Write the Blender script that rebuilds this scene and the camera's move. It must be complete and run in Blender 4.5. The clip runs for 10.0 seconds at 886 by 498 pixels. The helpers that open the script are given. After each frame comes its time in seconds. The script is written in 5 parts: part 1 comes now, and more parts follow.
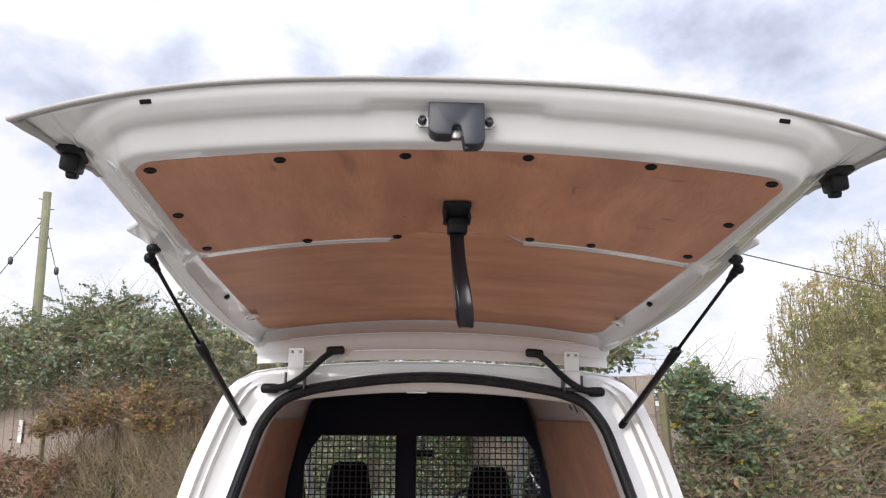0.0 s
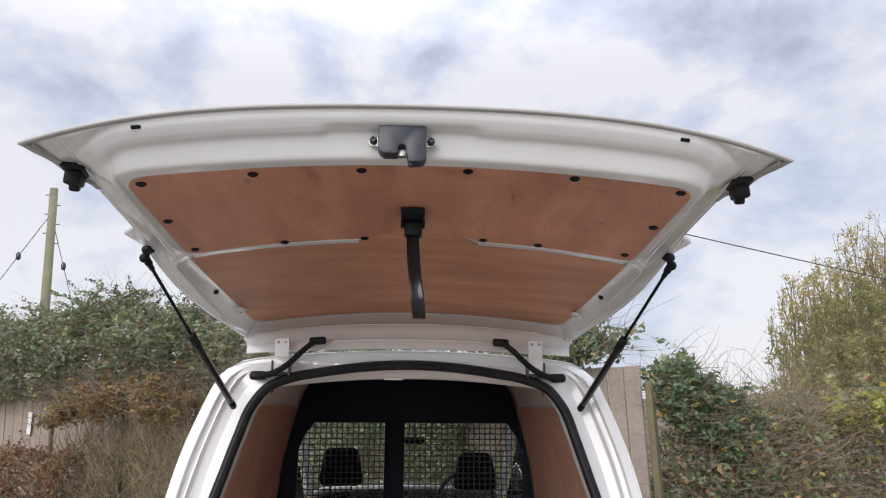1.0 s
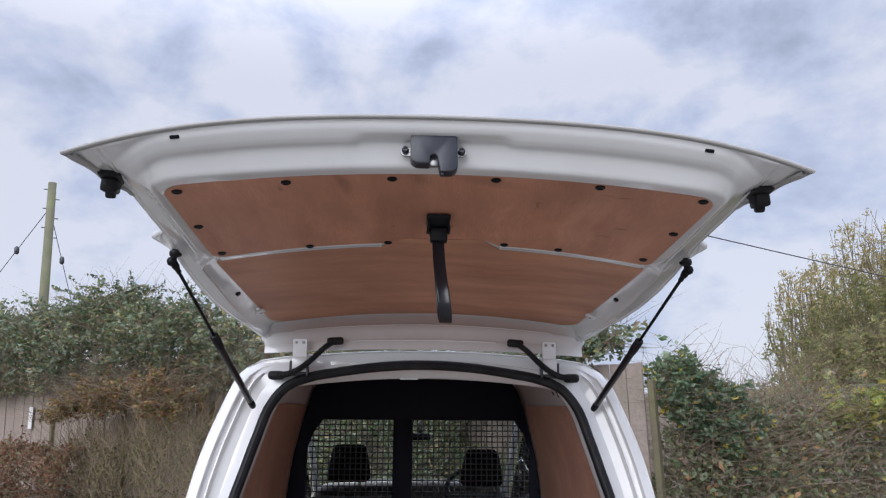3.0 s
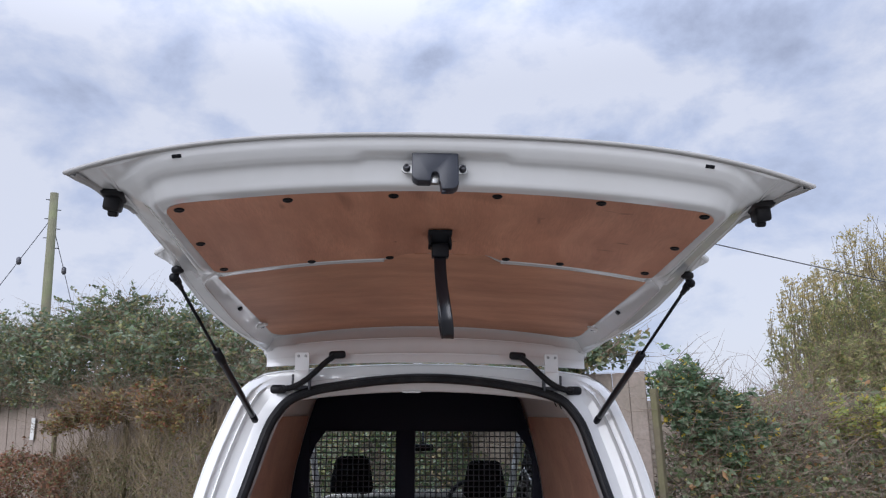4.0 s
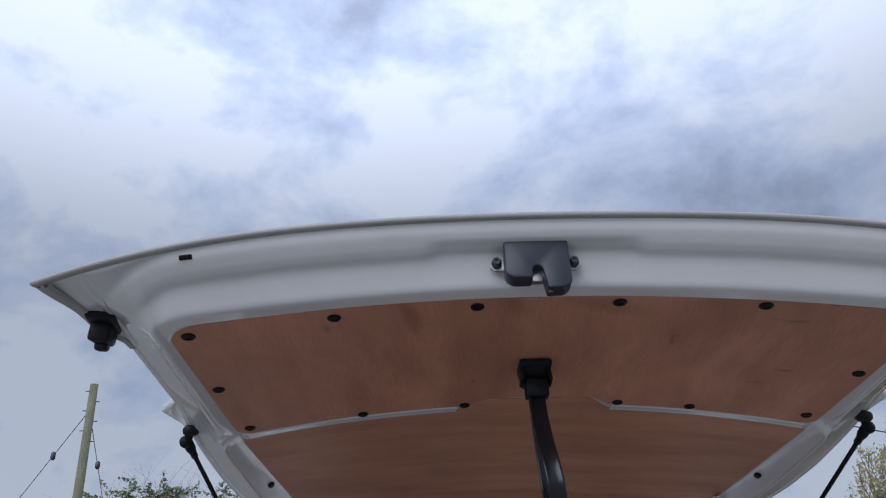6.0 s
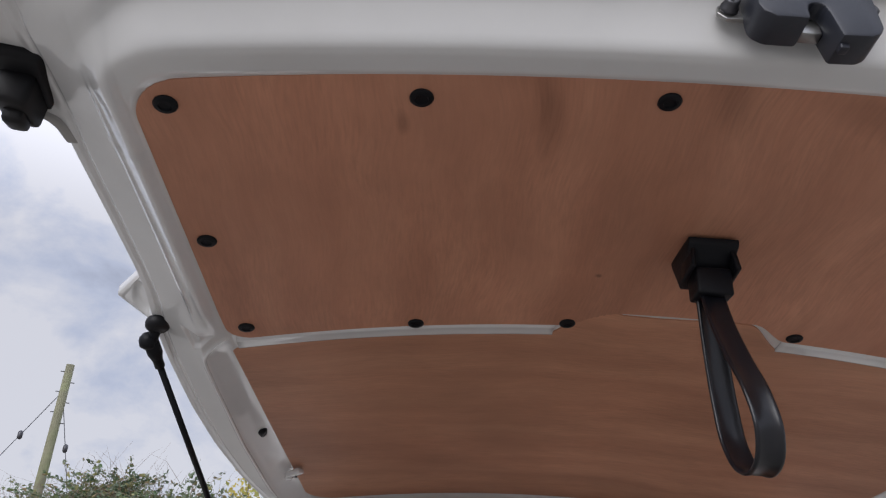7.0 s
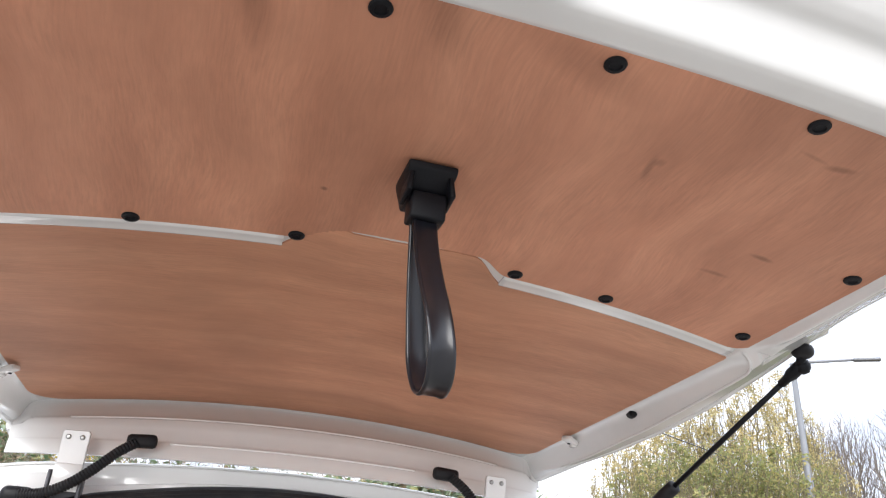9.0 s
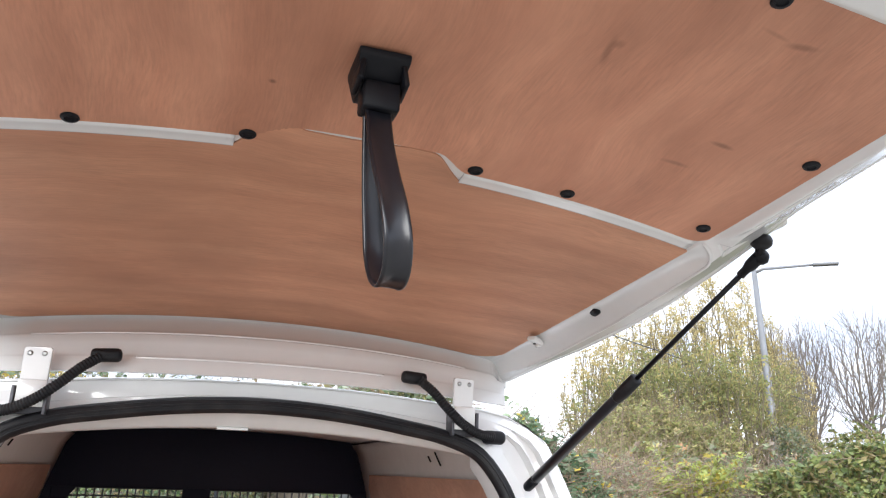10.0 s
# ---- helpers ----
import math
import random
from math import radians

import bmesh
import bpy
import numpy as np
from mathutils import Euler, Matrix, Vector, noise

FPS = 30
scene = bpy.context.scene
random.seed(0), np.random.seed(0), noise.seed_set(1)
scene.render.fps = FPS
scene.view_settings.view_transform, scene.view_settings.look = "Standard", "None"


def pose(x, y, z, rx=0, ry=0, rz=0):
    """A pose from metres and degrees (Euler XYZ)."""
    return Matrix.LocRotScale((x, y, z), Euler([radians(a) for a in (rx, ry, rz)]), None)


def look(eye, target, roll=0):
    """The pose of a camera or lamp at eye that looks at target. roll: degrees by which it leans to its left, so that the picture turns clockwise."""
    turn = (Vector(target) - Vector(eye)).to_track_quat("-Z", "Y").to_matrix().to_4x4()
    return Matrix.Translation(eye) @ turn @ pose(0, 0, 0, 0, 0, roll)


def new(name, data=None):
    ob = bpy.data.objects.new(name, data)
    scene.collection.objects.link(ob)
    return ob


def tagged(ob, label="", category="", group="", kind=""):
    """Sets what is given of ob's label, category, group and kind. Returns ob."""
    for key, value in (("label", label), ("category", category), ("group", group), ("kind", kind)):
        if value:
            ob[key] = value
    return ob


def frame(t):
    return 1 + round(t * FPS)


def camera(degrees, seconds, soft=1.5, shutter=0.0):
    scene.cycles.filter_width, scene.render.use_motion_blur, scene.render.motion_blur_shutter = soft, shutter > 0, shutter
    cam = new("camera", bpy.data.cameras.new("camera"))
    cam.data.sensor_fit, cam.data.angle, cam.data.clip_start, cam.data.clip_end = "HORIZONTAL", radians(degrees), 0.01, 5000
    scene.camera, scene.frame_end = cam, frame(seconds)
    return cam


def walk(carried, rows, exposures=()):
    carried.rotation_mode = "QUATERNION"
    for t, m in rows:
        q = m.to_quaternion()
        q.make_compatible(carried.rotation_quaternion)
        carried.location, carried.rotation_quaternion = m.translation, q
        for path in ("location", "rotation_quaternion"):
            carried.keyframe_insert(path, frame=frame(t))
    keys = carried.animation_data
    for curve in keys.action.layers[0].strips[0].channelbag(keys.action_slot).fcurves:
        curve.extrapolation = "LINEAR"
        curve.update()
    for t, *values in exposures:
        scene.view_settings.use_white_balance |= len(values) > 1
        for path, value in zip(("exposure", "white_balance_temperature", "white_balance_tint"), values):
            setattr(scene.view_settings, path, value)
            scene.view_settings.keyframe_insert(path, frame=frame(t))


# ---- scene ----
cam = camera(61.25, 10.0, 1.2)
PATH = [
    (0, (-0.1145, -2.3381, 1.5859), (0.0100, -0.3907, 2.0240), -2.051),
    (0.5, (-0.0877, -2.4654, 1.5764), (0.0444, -0.5181, 2.0128), -2.022),
    (1, (-0.0174, -2.5465, 1.5532), (0.0916, -0.5945, 1.9748), -2.167),
    (1.5, (-0.0095, -2.5756, 1.5684), (0.0918, -0.6215, 1.9825), -2.072),
    (2, (-0.0597, -2.5804, 1.5749), (0.0453, -0.6250, 1.9817), -1.959),
    (2.5, (-0.0846, -2.5827, 1.5665), (0.0293, -0.6278, 1.9730), -1.930),
    (4, (-0.0845, -2.5902, 1.5903), (0.0297, -0.6397, 2.0173), -2.347),
    (4.5, (-0.0828, -2.5962, 1.5886), (0.0165, -0.6550, 2.0597), -2.556),
    (5, (-0.0891, -2.5834, 1.5856), (-0.0063, -0.6592, 2.1246), -2.819),
    (5.2, (-0.1246, -2.5516, 1.5895), (-0.0462, -0.6436, 2.1839), -3.149),
    (6.3, (-0.1814, -1.9241, 1.6163), (-0.1780, -0.1738, 2.5838), -3.131),
    (6.4, (-0.1955, -1.8458, 1.6133), (-0.2004, -0.1051, 2.5981), -2.006),
    (6.5, (-0.2126, -1.7933, 1.6048), (-0.2133, -0.0542, 2.5927), -1.463),
    (6.6, (-0.2268, -1.7610, 1.6045), (-0.2231, -0.0166, 2.5827), -1.004),
    (6.8, (-0.2701, -1.6776, 1.6048), (-0.2492, 0.0774, 2.5638), 0.127),
    (7, (-0.3068, -1.6135, 1.6112), (-0.2537, 0.1585, 2.5370), 1.063),
    (7.2, (-0.3172, -1.5924, 1.6103), (-0.2411, 0.1911, 2.5120), 1.664),
    (7.5, (-0.3112, -1.5837, 1.6081), (-0.1888, 0.2125, 2.4792), 2.624),
    (8, (-0.2771, -1.5714, 1.6090), (-0.0356, 0.2327, 2.4378), 3.325),
    (8.5, (-0.2198, -1.5863, 1.6138), (0.1718, 0.2027, 2.4177), 2.900),
    (9, (-0.1803, -1.5988, 1.6112), (0.3403, 0.1778, 2.3679), 1.884),
    (9.5, (-0.1632, -1.5909, 1.6038), (0.4375, 0.1906, 2.2858), 0.782),
    (10, (-0.1601, -1.5783, 1.5912), (0.4623, 0.2406, 2.1427), -0.520),
]
GLIDE = [(t, look(eye, target, roll)) for t, eye, target, roll in PATH]
EXPOSURES = [(0.0, 0.22, 6500, 13), (0.6, 0.0, 6450, 13), (1.0, -0.02, 6450, 13), (2.5, -0.19, 6050, 14), (5.2, -0.31, 5750, 13), (6.3, -1.0, 5550, 12), (6.8, -0.62, 6000, 13), (7.0, -0.36, 6250, 14), (7.5, 0.18, 6750, 15), (8.0, 0.52, 6500, 13), (8.5, 0.78, 6350, 11), (9.0, 0.90, 6350, 11), (10.0, 0.97, 6250, 10)]
walk(cam, GLIDE, EXPOSURES)

# ---- sky and sun: a bright overcast day ----
SUN_EL, SUN_AZ = 26.0, 205.0
world = bpy.data.worlds.new("sky")
scene.world = world
world.use_nodes = True


CLOUDS = [(-17, 25, 5, 5, -0.12), (-4, 25, 7, 6, -0.13), (4, 27.5, 9, 5, -0.14), (25, 21.5, 7, 5, -0.16), (31, 24, 7, 5, -0.16), (20, 19, 6, 3, -0.14), (-5, 45, 14, 9, -0.30), (46, 10, 15, 12, -0.17),
          (-24, 27, 8, 6, 0.16), (-10, 24, 5, 5, 0.20), (17, 25, 7, 6, 0.14), (27, 20, 4, 3, 0.12), (22, 44, 18, 10, 0.22), (-32, 40, 13, 9, 0.18), (-29, 14, 11, 12, 0.42), (-31, 27, 6, 6, 0.14), (24, 14, 10, 5, 0.14)]


def sky_nodes():
    nt = world.node_tree
    n, l = nt.nodes, nt.links
    n.clear()
    out = n.new("ShaderNodeOutputWorld")
    sky = n.new("ShaderNodeTexSky")
    sky.sky_type, sky.sun_disc = "NISHITA", False
    sky.sun_elevation, sky.sun_rotation = radians(SUN_EL), radians(SUN_AZ)
    clear = n.new("ShaderNodeBackground")
    clear.inputs["Strength"].default_value = 0.1
    l.new(sky.outputs["Color"], clear.inputs["Color"])
    # clouds by direction, somewhat wider than high
    tc = n.new("ShaderNodeTexCoord")
    sep = n.new("ShaderNodeSeparateXYZ")
    l.new(tc.outputs["Generated"], sep.inputs[0])
    up = n.new("ShaderNodeMath"); up.operation = "MAXIMUM"; up.inputs[1].default_value = 0.0
    l.new(sep.outputs["Z"], up.inputs[0])
    comb = n.new("ShaderNodeVectorMath"); comb.operation = "MULTIPLY"; comb.inputs[1].default_value = (1.0, 1.0, 1.5)
    l.new(tc.outputs["Generated"], comb.inputs[0])
    big = n.new("ShaderNodeTexNoise")
    big.inputs["Scale"].default_value, big.inputs["Detail"].default_value = 5.5, 7.0
    big.inputs["Roughness"].default_value, big.inputs["Distortion"].default_value = 0.58, 0.15
    l.new(comb.outputs[0], big.inputs["Vector"])
    torn = n.new("ShaderNodeTexNoise")
    torn.inputs["Scale"].default_value, torn.inputs["Detail"].default_value = 9.0, 8.0
    l.new(comb.outputs[0], torn.inputs["Vector"])
    centred = n.new("ShaderNodeVectorMath"); centred.operation = "SUBTRACT"; centred.inputs[1].default_value = (0.5, 0.5, 0.5)
    l.new(torn.outputs["Color"], centred.inputs[0])
    drift = n.new("ShaderNodeVectorMath"); drift.operation = "MULTIPLY_ADD"; drift.inputs[1].default_value = (0.14, 0.14, 0.11)
    l.new(centred.outputs[0], drift.inputs[0]); l.new(tc.outputs["Generated"], drift.inputs[2])
    # the larger clouds and gaps, by bearing and height in degrees, half width and half height, and depth
    fac = big.outputs["Fac"]
    for az, el, wide, tall, depth in CLOUDS:
        c = Vector((math.sin(radians(az)) * math.cos(radians(el)), math.cos(radians(az)) * math.cos(radians(el)), math.sin(radians(el))))
        mp = n.new("ShaderNodeMapping"); mp.vector_type = "TEXTURE"
        mp.inputs["Location"].default_value, mp.inputs["Rotation"].default_value = c, (0, 0, -radians(az))
        mp.inputs["Scale"].default_value = (radians(wide), radians(wide) * 1.5, radians(tall))
        l.new(drift.outputs[0], mp.inputs["Vector"])
        gr = n.new("ShaderNodeTexGradient"); gr.gradient_type = "QUADRATIC_SPHERE"
        l.new(mp.outputs[0], gr.inputs["Vector"])
        ad = n.new("ShaderNodeMath"); ad.operation = "MULTIPLY_ADD"
        ad.inputs[1].default_value = depth
        l.new(gr.outputs["Fac"], ad.inputs[0]); l.new(fac, ad.inputs[2])
        fac = ad.outputs[0]
    ramp = n.new("ShaderNodeValToRGB")
    e = ramp.color_ramp.elements
    e[0].position, e[0].color = 0.26, (0.47, 0.51, 0.62, 1)
    e[1].position, e[1].color = 0.56, (0.95, 0.96, 1.0, 1)
    mid = e.new(0.42); mid.color = (0.69, 0.75, 0.89, 1)
    l.new(fac, ramp.inputs["Fac"])
    cloud = n.new("ShaderNodeBackground")
    # an overcast sky grows brighter towards the zenith
    high = n.new("ShaderNodeMapRange"); high.interpolation_type = "SMOOTHSTEP"
    high.inputs["From Min"].default_value, high.inputs["From Max"].default_value = 0.40, 0.68
    high.inputs["To Min"].default_value, high.inputs["To Max"].default_value = 0.95, 2.05
    l.new(up.outputs[0], high.inputs["Value"])
    l.new(high.outputs["Result"], cloud.inputs["Strength"])
    l.new(ramp.outputs["Color"], cloud.inputs["Color"])
    mix = n.new("ShaderNodeMixShader")
    mix.inputs["Fac"].default_value = 0.9
    l.new(clear.outputs[0], mix.inputs[1]); l.new(cloud.outputs[0], mix.inputs[2])
    l.new(mix.outputs[0], out.inputs["Surface"])


sky_nodes()
sun = new("sun", bpy.data.lights.new("sun", "SUN"))
sun.data.energy, sun.data.angle, sun.data.color = 2.35, radians(45), (1.0, 0.97, 0.92)
sun.matrix_world = look((0, 0, 50), (50 * math.sin(radians(SUN_AZ)) * -1 / math.tan(radians(SUN_EL)), 50 * math.cos(radians(SUN_AZ)) * -1 / math.tan(radians(SUN_EL)), 0))


# ---- materials ----
def material(name, colour, rough=0.5, metal=0.0, vary=0.12, scale=6.0, fine=60.0, bump=0.0, bump_scale=80.0, coat=0.0, dirt=None, dirt_amount=0.0, dirt_scale=3.0, spec=0.5):
    m = bpy.data.materials.new(name)
    m.use_nodes = True
    nt = m.node_tree
    n, l = nt.nodes, nt.links
    b = n["Principled BSDF"]
    b.inputs["Roughness"].default_value, b.inputs["Metallic"].default_value = rough, metal
    b.inputs["Coat Weight"].default_value, b.inputs["Coat Roughness"].default_value = coat, 0.03
    b.inputs["Specular IOR Level"].default_value = spec
    tc = n.new("ShaderNodeTexCoord")
    a = n.new("ShaderNodeTexNoise"); a.inputs["Scale"].default_value, a.inputs["Detail"].default_value = scale, 5.0
    f = n.new("ShaderNodeTexNoise"); f.inputs["Scale"].default_value, f.inputs["Detail"].default_value = fine, 3.0
    l.new(tc.outputs["Object"], a.inputs["Vector"]); l.new(tc.outputs["Object"], f.inputs["Vector"])
    add = n.new("ShaderNodeMath"); add.operation = "ADD"
    l.new(a.outputs["Fac"], add.inputs[0]); l.new(f.outputs["Fac"], add.inputs[1])
    rng = n.new("ShaderNodeMapRange")
    rng.inputs["From Min"].default_value, rng.inputs["From Max"].default_value = 0.6, 1.4
    rng.inputs["To Min"].default_value, rng.inputs["To Max"].default_value = 1.0 - vary, 1.0 + vary
    l.new(add.outputs[0], rng.inputs["Value"])
    mul = n.new("ShaderNodeMix"); mul.data_type, mul.blend_type = "RGBA", "MULTIPLY"
    mul.inputs["Factor"].default_value = 1.0
    mul.inputs["A"].default_value = (*colour, 1)
    l.new(rng.outputs["Result"], mul.inputs["B"])
    last = mul.outputs["Result"]
    if dirt:
        d = n.new("ShaderNodeTexNoise"); d.inputs["Scale"].default_value, d.inputs["Detail"].default_value = dirt_scale, 8.0
        l.new(tc.outputs["Object"], d.inputs["Vector"])
        dr = n.new("ShaderNodeMapRange"); dr.inputs["From Min"].default_value, dr.inputs["From Max"].default_value = 0.48, 0.75
        dr.inputs["To Max"].default_value = dirt_amount
        l.new(d.outputs["Fac"], dr.inputs["Value"])
        mx = n.new("ShaderNodeMix"); mx.data_type = "RGBA"
        mx.inputs["B"].default_value = (*dirt, 1)
        l.new(dr.outputs["Result"], mx.inputs["Factor"]); l.new(last, mx.inputs["A"])
        last = mx.outputs["Result"]
    l.new(last, b.inputs["Base Color"])
    if bump:
        bn = n.new("ShaderNodeTexNoise"); bn.inputs["Scale"].default_value, bn.inputs["Detail"].default_value = bump_scale, 4.0
        l.new(tc.outputs["Object"], bn.inputs["Vector"])
        bp = n.new("ShaderNodeBump"); bp.inputs["Strength"].default_value, bp.inputs["Distance"].default_value = bump, 0.004
        l.new(bn.outputs["Fac"], bp.inputs["Height"]); l.new(bp.outputs["Normal"], b.inputs["Normal"])
    return m


def plywood(name, along, light, dark, red, lean=0.0, stains=()):
    """Rotary-cut hardwood ply: long figure along one axis, fine pores, blotches and a few darker streaks."""
    m = bpy.data.materials.new(name)
    m.use_nodes = True
    n, l = m.node_tree.nodes, m.node_tree.links
    b = n["Principled BSDF"]
    b.inputs["Roughness"].default_value = 0.55
    b.inputs["Specular IOR Level"].default_value = 0.35
    tc = n.new("ShaderNodeTexCoord")
    warp = n.new("ShaderNodeTexNoise"); warp.inputs["Scale"].default_value, warp.inputs["Detail"].default_value = 2.2, 2.0
    l.new(tc.outputs["Object"], warp.inputs["Vector"])
    wv = n.new("ShaderNodeVectorMath"); wv.operation = "MULTIPLY_ADD"
    wv.inputs[1].default_value = (0.12, 0.12, 0.0)
    l.new(warp.outputs["Color"], wv.inputs[0]); l.new(tc.outputs["Object"], wv.inputs[2])

    def stretched(scale_across, scale_along, detail):
        mp = n.new("ShaderNodeMapping")
        mp.inputs["Rotation"].default_value = (0, 0, radians(lean))
        mp.inputs["Scale"].default_value = (scale_along, scale_across, 1) if along == "x" else (scale_across, scale_along, 1)
        l.new(wv.outputs[0], mp.inputs["Vector"])
        t = n.new("ShaderNodeTexNoise"); t.inputs["Scale"].default_value, t.inputs["Detail"].default_value = 1.0, detail
        t.inputs["Roughness"].default_value = 0.6
        l.new(mp.outputs[0], t.inputs["Vector"])
        return t.outputs["Fac"]

    figure, pores, blotch, patch = stretched(14, 1.5, 4), stretched(330, 30, 3), stretched(5, 3.0, 6), stretched(7, 5, 3)
    ramp = n.new("ShaderNodeValToRGB")
    e = ramp.color_ramp.elements
    e[0].position, e[0].color = 0.30, (*dark, 1)
    e[1].position, e[1].color = 0.68, (*light, 1)
    md = e.new(0.5); md.color = (*red, 1)
    l.new(figure, ramp.inputs["Fac"])
    pr = n.new("ShaderNodeMapRange"); pr.inputs["From Min"].default_value, pr.inputs["From Max"].default_value = 0.30, 0.62
    pr.inputs["To Min"].default_value, pr.inputs["To Max"].default_value = 0.885, 1.05
    l.new(pores, pr.inputs["Value"])
    br = n.new("ShaderNodeMapRange"); br.inputs["From Min"].default_value, br.inputs["From Max"].default_value = 0.3, 0.7
    br.inputs["To Min"].default_value, br.inputs["To Max"].default_value = 0.80, 1.15
    l.new(blotch, br.inputs["Value"])
    # the pores show strongly in some patches and hardly in others
    pm = n.new("ShaderNodeMapRange"); pm.inputs["From Min"].default_value, pm.inputs["From Max"].default_value = 0.36, 0.62
    pm.inputs["To Min"].default_value, pm.inputs["To Max"].default_value = 0.25, 1.15
    l.new(patch, pm.inputs["Value"])
    pw = n.new("ShaderNodeMix"); pw.data_type = "FLOAT"
    pw.inputs["A"].default_value = 0.97
    l.new(pm.outputs[0], pw.inputs["Factor"]); l.new(pr.outputs[0], pw.inputs["B"])
    mm = n.new("ShaderNodeMath"); mm.operation = "MULTIPLY"
    l.new(pw.outputs["Result"], mm.inputs[0]); l.new(br.outputs[0], mm.inputs[1])
    mul = n.new("ShaderNodeMix"); mul.data_type, mul.blend_type = "RGBA", "MULTIPLY"; mul.inputs["Factor"].default_value = 1.0
    l.new(ramp.outputs["Color"], mul.inputs["A"]); l.new(mm.outputs[0], mul.inputs["B"])
    last = mul.outputs["Result"]
    for sx, sy, length, width, turn, depth in stains:
        mp = n.new("ShaderNodeMapping"); mp.vector_type = "TEXTURE"
        mp.inputs["Location"].default_value, mp.inputs["Rotation"].default_value = (sx, sy, 0), (0, 0, radians(turn))
        mp.inputs["Scale"].default_value = (length, width, 10)
        l.new(wv.outputs[0], mp.inputs["Vector"])
        gr = n.new("ShaderNodeTexGradient"); gr.gradient_type = "SPHERICAL"
        l.new(mp.outputs[0], gr.inputs["Vector"])
        mr = n.new("ShaderNodeMapRange"); mr.inputs["To Max"].default_value = depth; mr.inputs["From Max"].default_value = 0.7
        l.new(gr.outputs["Fac"], mr.inputs["Value"])
        mx = n.new("ShaderNodeMix"); mx.data_type, mx.blend_type = "RGBA", "MULTIPLY"
        mx.inputs["B"].default_value = (0.42, 0.40, 0.38, 1)
        l.new(mr.outputs[0], mx.inputs["Factor"]); l.new(last, mx.inputs["A"])
        last = mx.outputs["Result"]
    l.new(last, b.inputs["Base Color"])
    bp = n.new("ShaderNodeBump"); bp.inputs["Strength"].default_value, bp.inputs["Distance"].default_value = 0.4, 0.001
    l.new(pores, bp.inputs["Height"]); l.new(bp.outputs["Normal"], b.inputs["Normal"])
    return m


def foliage(name, colours, rough=0.55, see_through=0.25):
    """Leaves: every leaf takes its own colour from the list."""
    m = bpy.data.materials.new(name)
    m.use_nodes = True
    n, l = m.node_tree.nodes, m.node_tree.links
    b = n["Principled BSDF"]
    b.inputs["Roughness"].default_value = rough
    g = n.new("ShaderNodeNewGeometry")
    ramp = n.new("ShaderNodeValToRGB")
    ramp.color_ramp.interpolation = "CONSTANT"
    e = ramp.color_ramp.elements
    while len(e) < len(colours):
        e.new(0.5)
    for i, c in enumerate(colours):
        e[i].position = i / len(colours)
    for i, c in enumerate(colours):
        e[i].color = (*c, 1)
    l.new(g.outputs["Random Per Island"], ramp.inputs["Fac"])
    tc = n.new("ShaderNodeTexCoord")
    t = n.new("ShaderNodeTexNoise"); t.inputs["Scale"].default_value, t.inputs["Detail"].default_value = 1.6, 4.0
    l.new(tc.outputs["Object"], t.inputs["Vector"])
    r = n.new("ShaderNodeMapRange"); r.inputs["From Min"].default_value, r.inputs["From Max"].default_value = 0.3, 0.7
    r.inputs["To Min"].default_value, r.inputs["To Max"].default_value = 0.65, 1.3
    l.new(t.outputs["Fac"], r.inputs["Value"])
    mul = n.new("ShaderNodeMix"); mul.data_type, mul.blend_type = "RGBA", "MULTIPLY"; mul.inputs["Factor"].default_value = 1.0
    l.new(ramp.outputs["Color"], mul.inputs["A"]); l.new(r.outputs[0], mul.inputs["B"])
    l.new(mul.outputs["Result"], b.inputs["Base Color"])
    tr = n.new("ShaderNodeBsdfTranslucent")
    l.new(mul.outputs["Result"], tr.inputs["Color"])
    mix = n.new("ShaderNodeMixShader"); mix.inputs["Fac"].default_value = see_through
    l.new(b.outputs[0], mix.inputs[1]); l.new(tr.outputs[0], mix.inputs[2])
    l.new(mix.outputs[0], n["Material Output"].inputs["Surface"])
    return m


def glass(name, tint, rough=0.0):
    m = bpy.data.materials.new(name)
    m.use_nodes = True
    b = m.node_tree.nodes["Principled BSDF"]
    b.inputs["Base Color"].default_value = (*tint, 1)
    b.inputs["Roughness"].default_value, b.inputs["Transmission Weight"].default_value, b.inputs["IOR"].default_value = rough, 1.0, 1.1
    return m


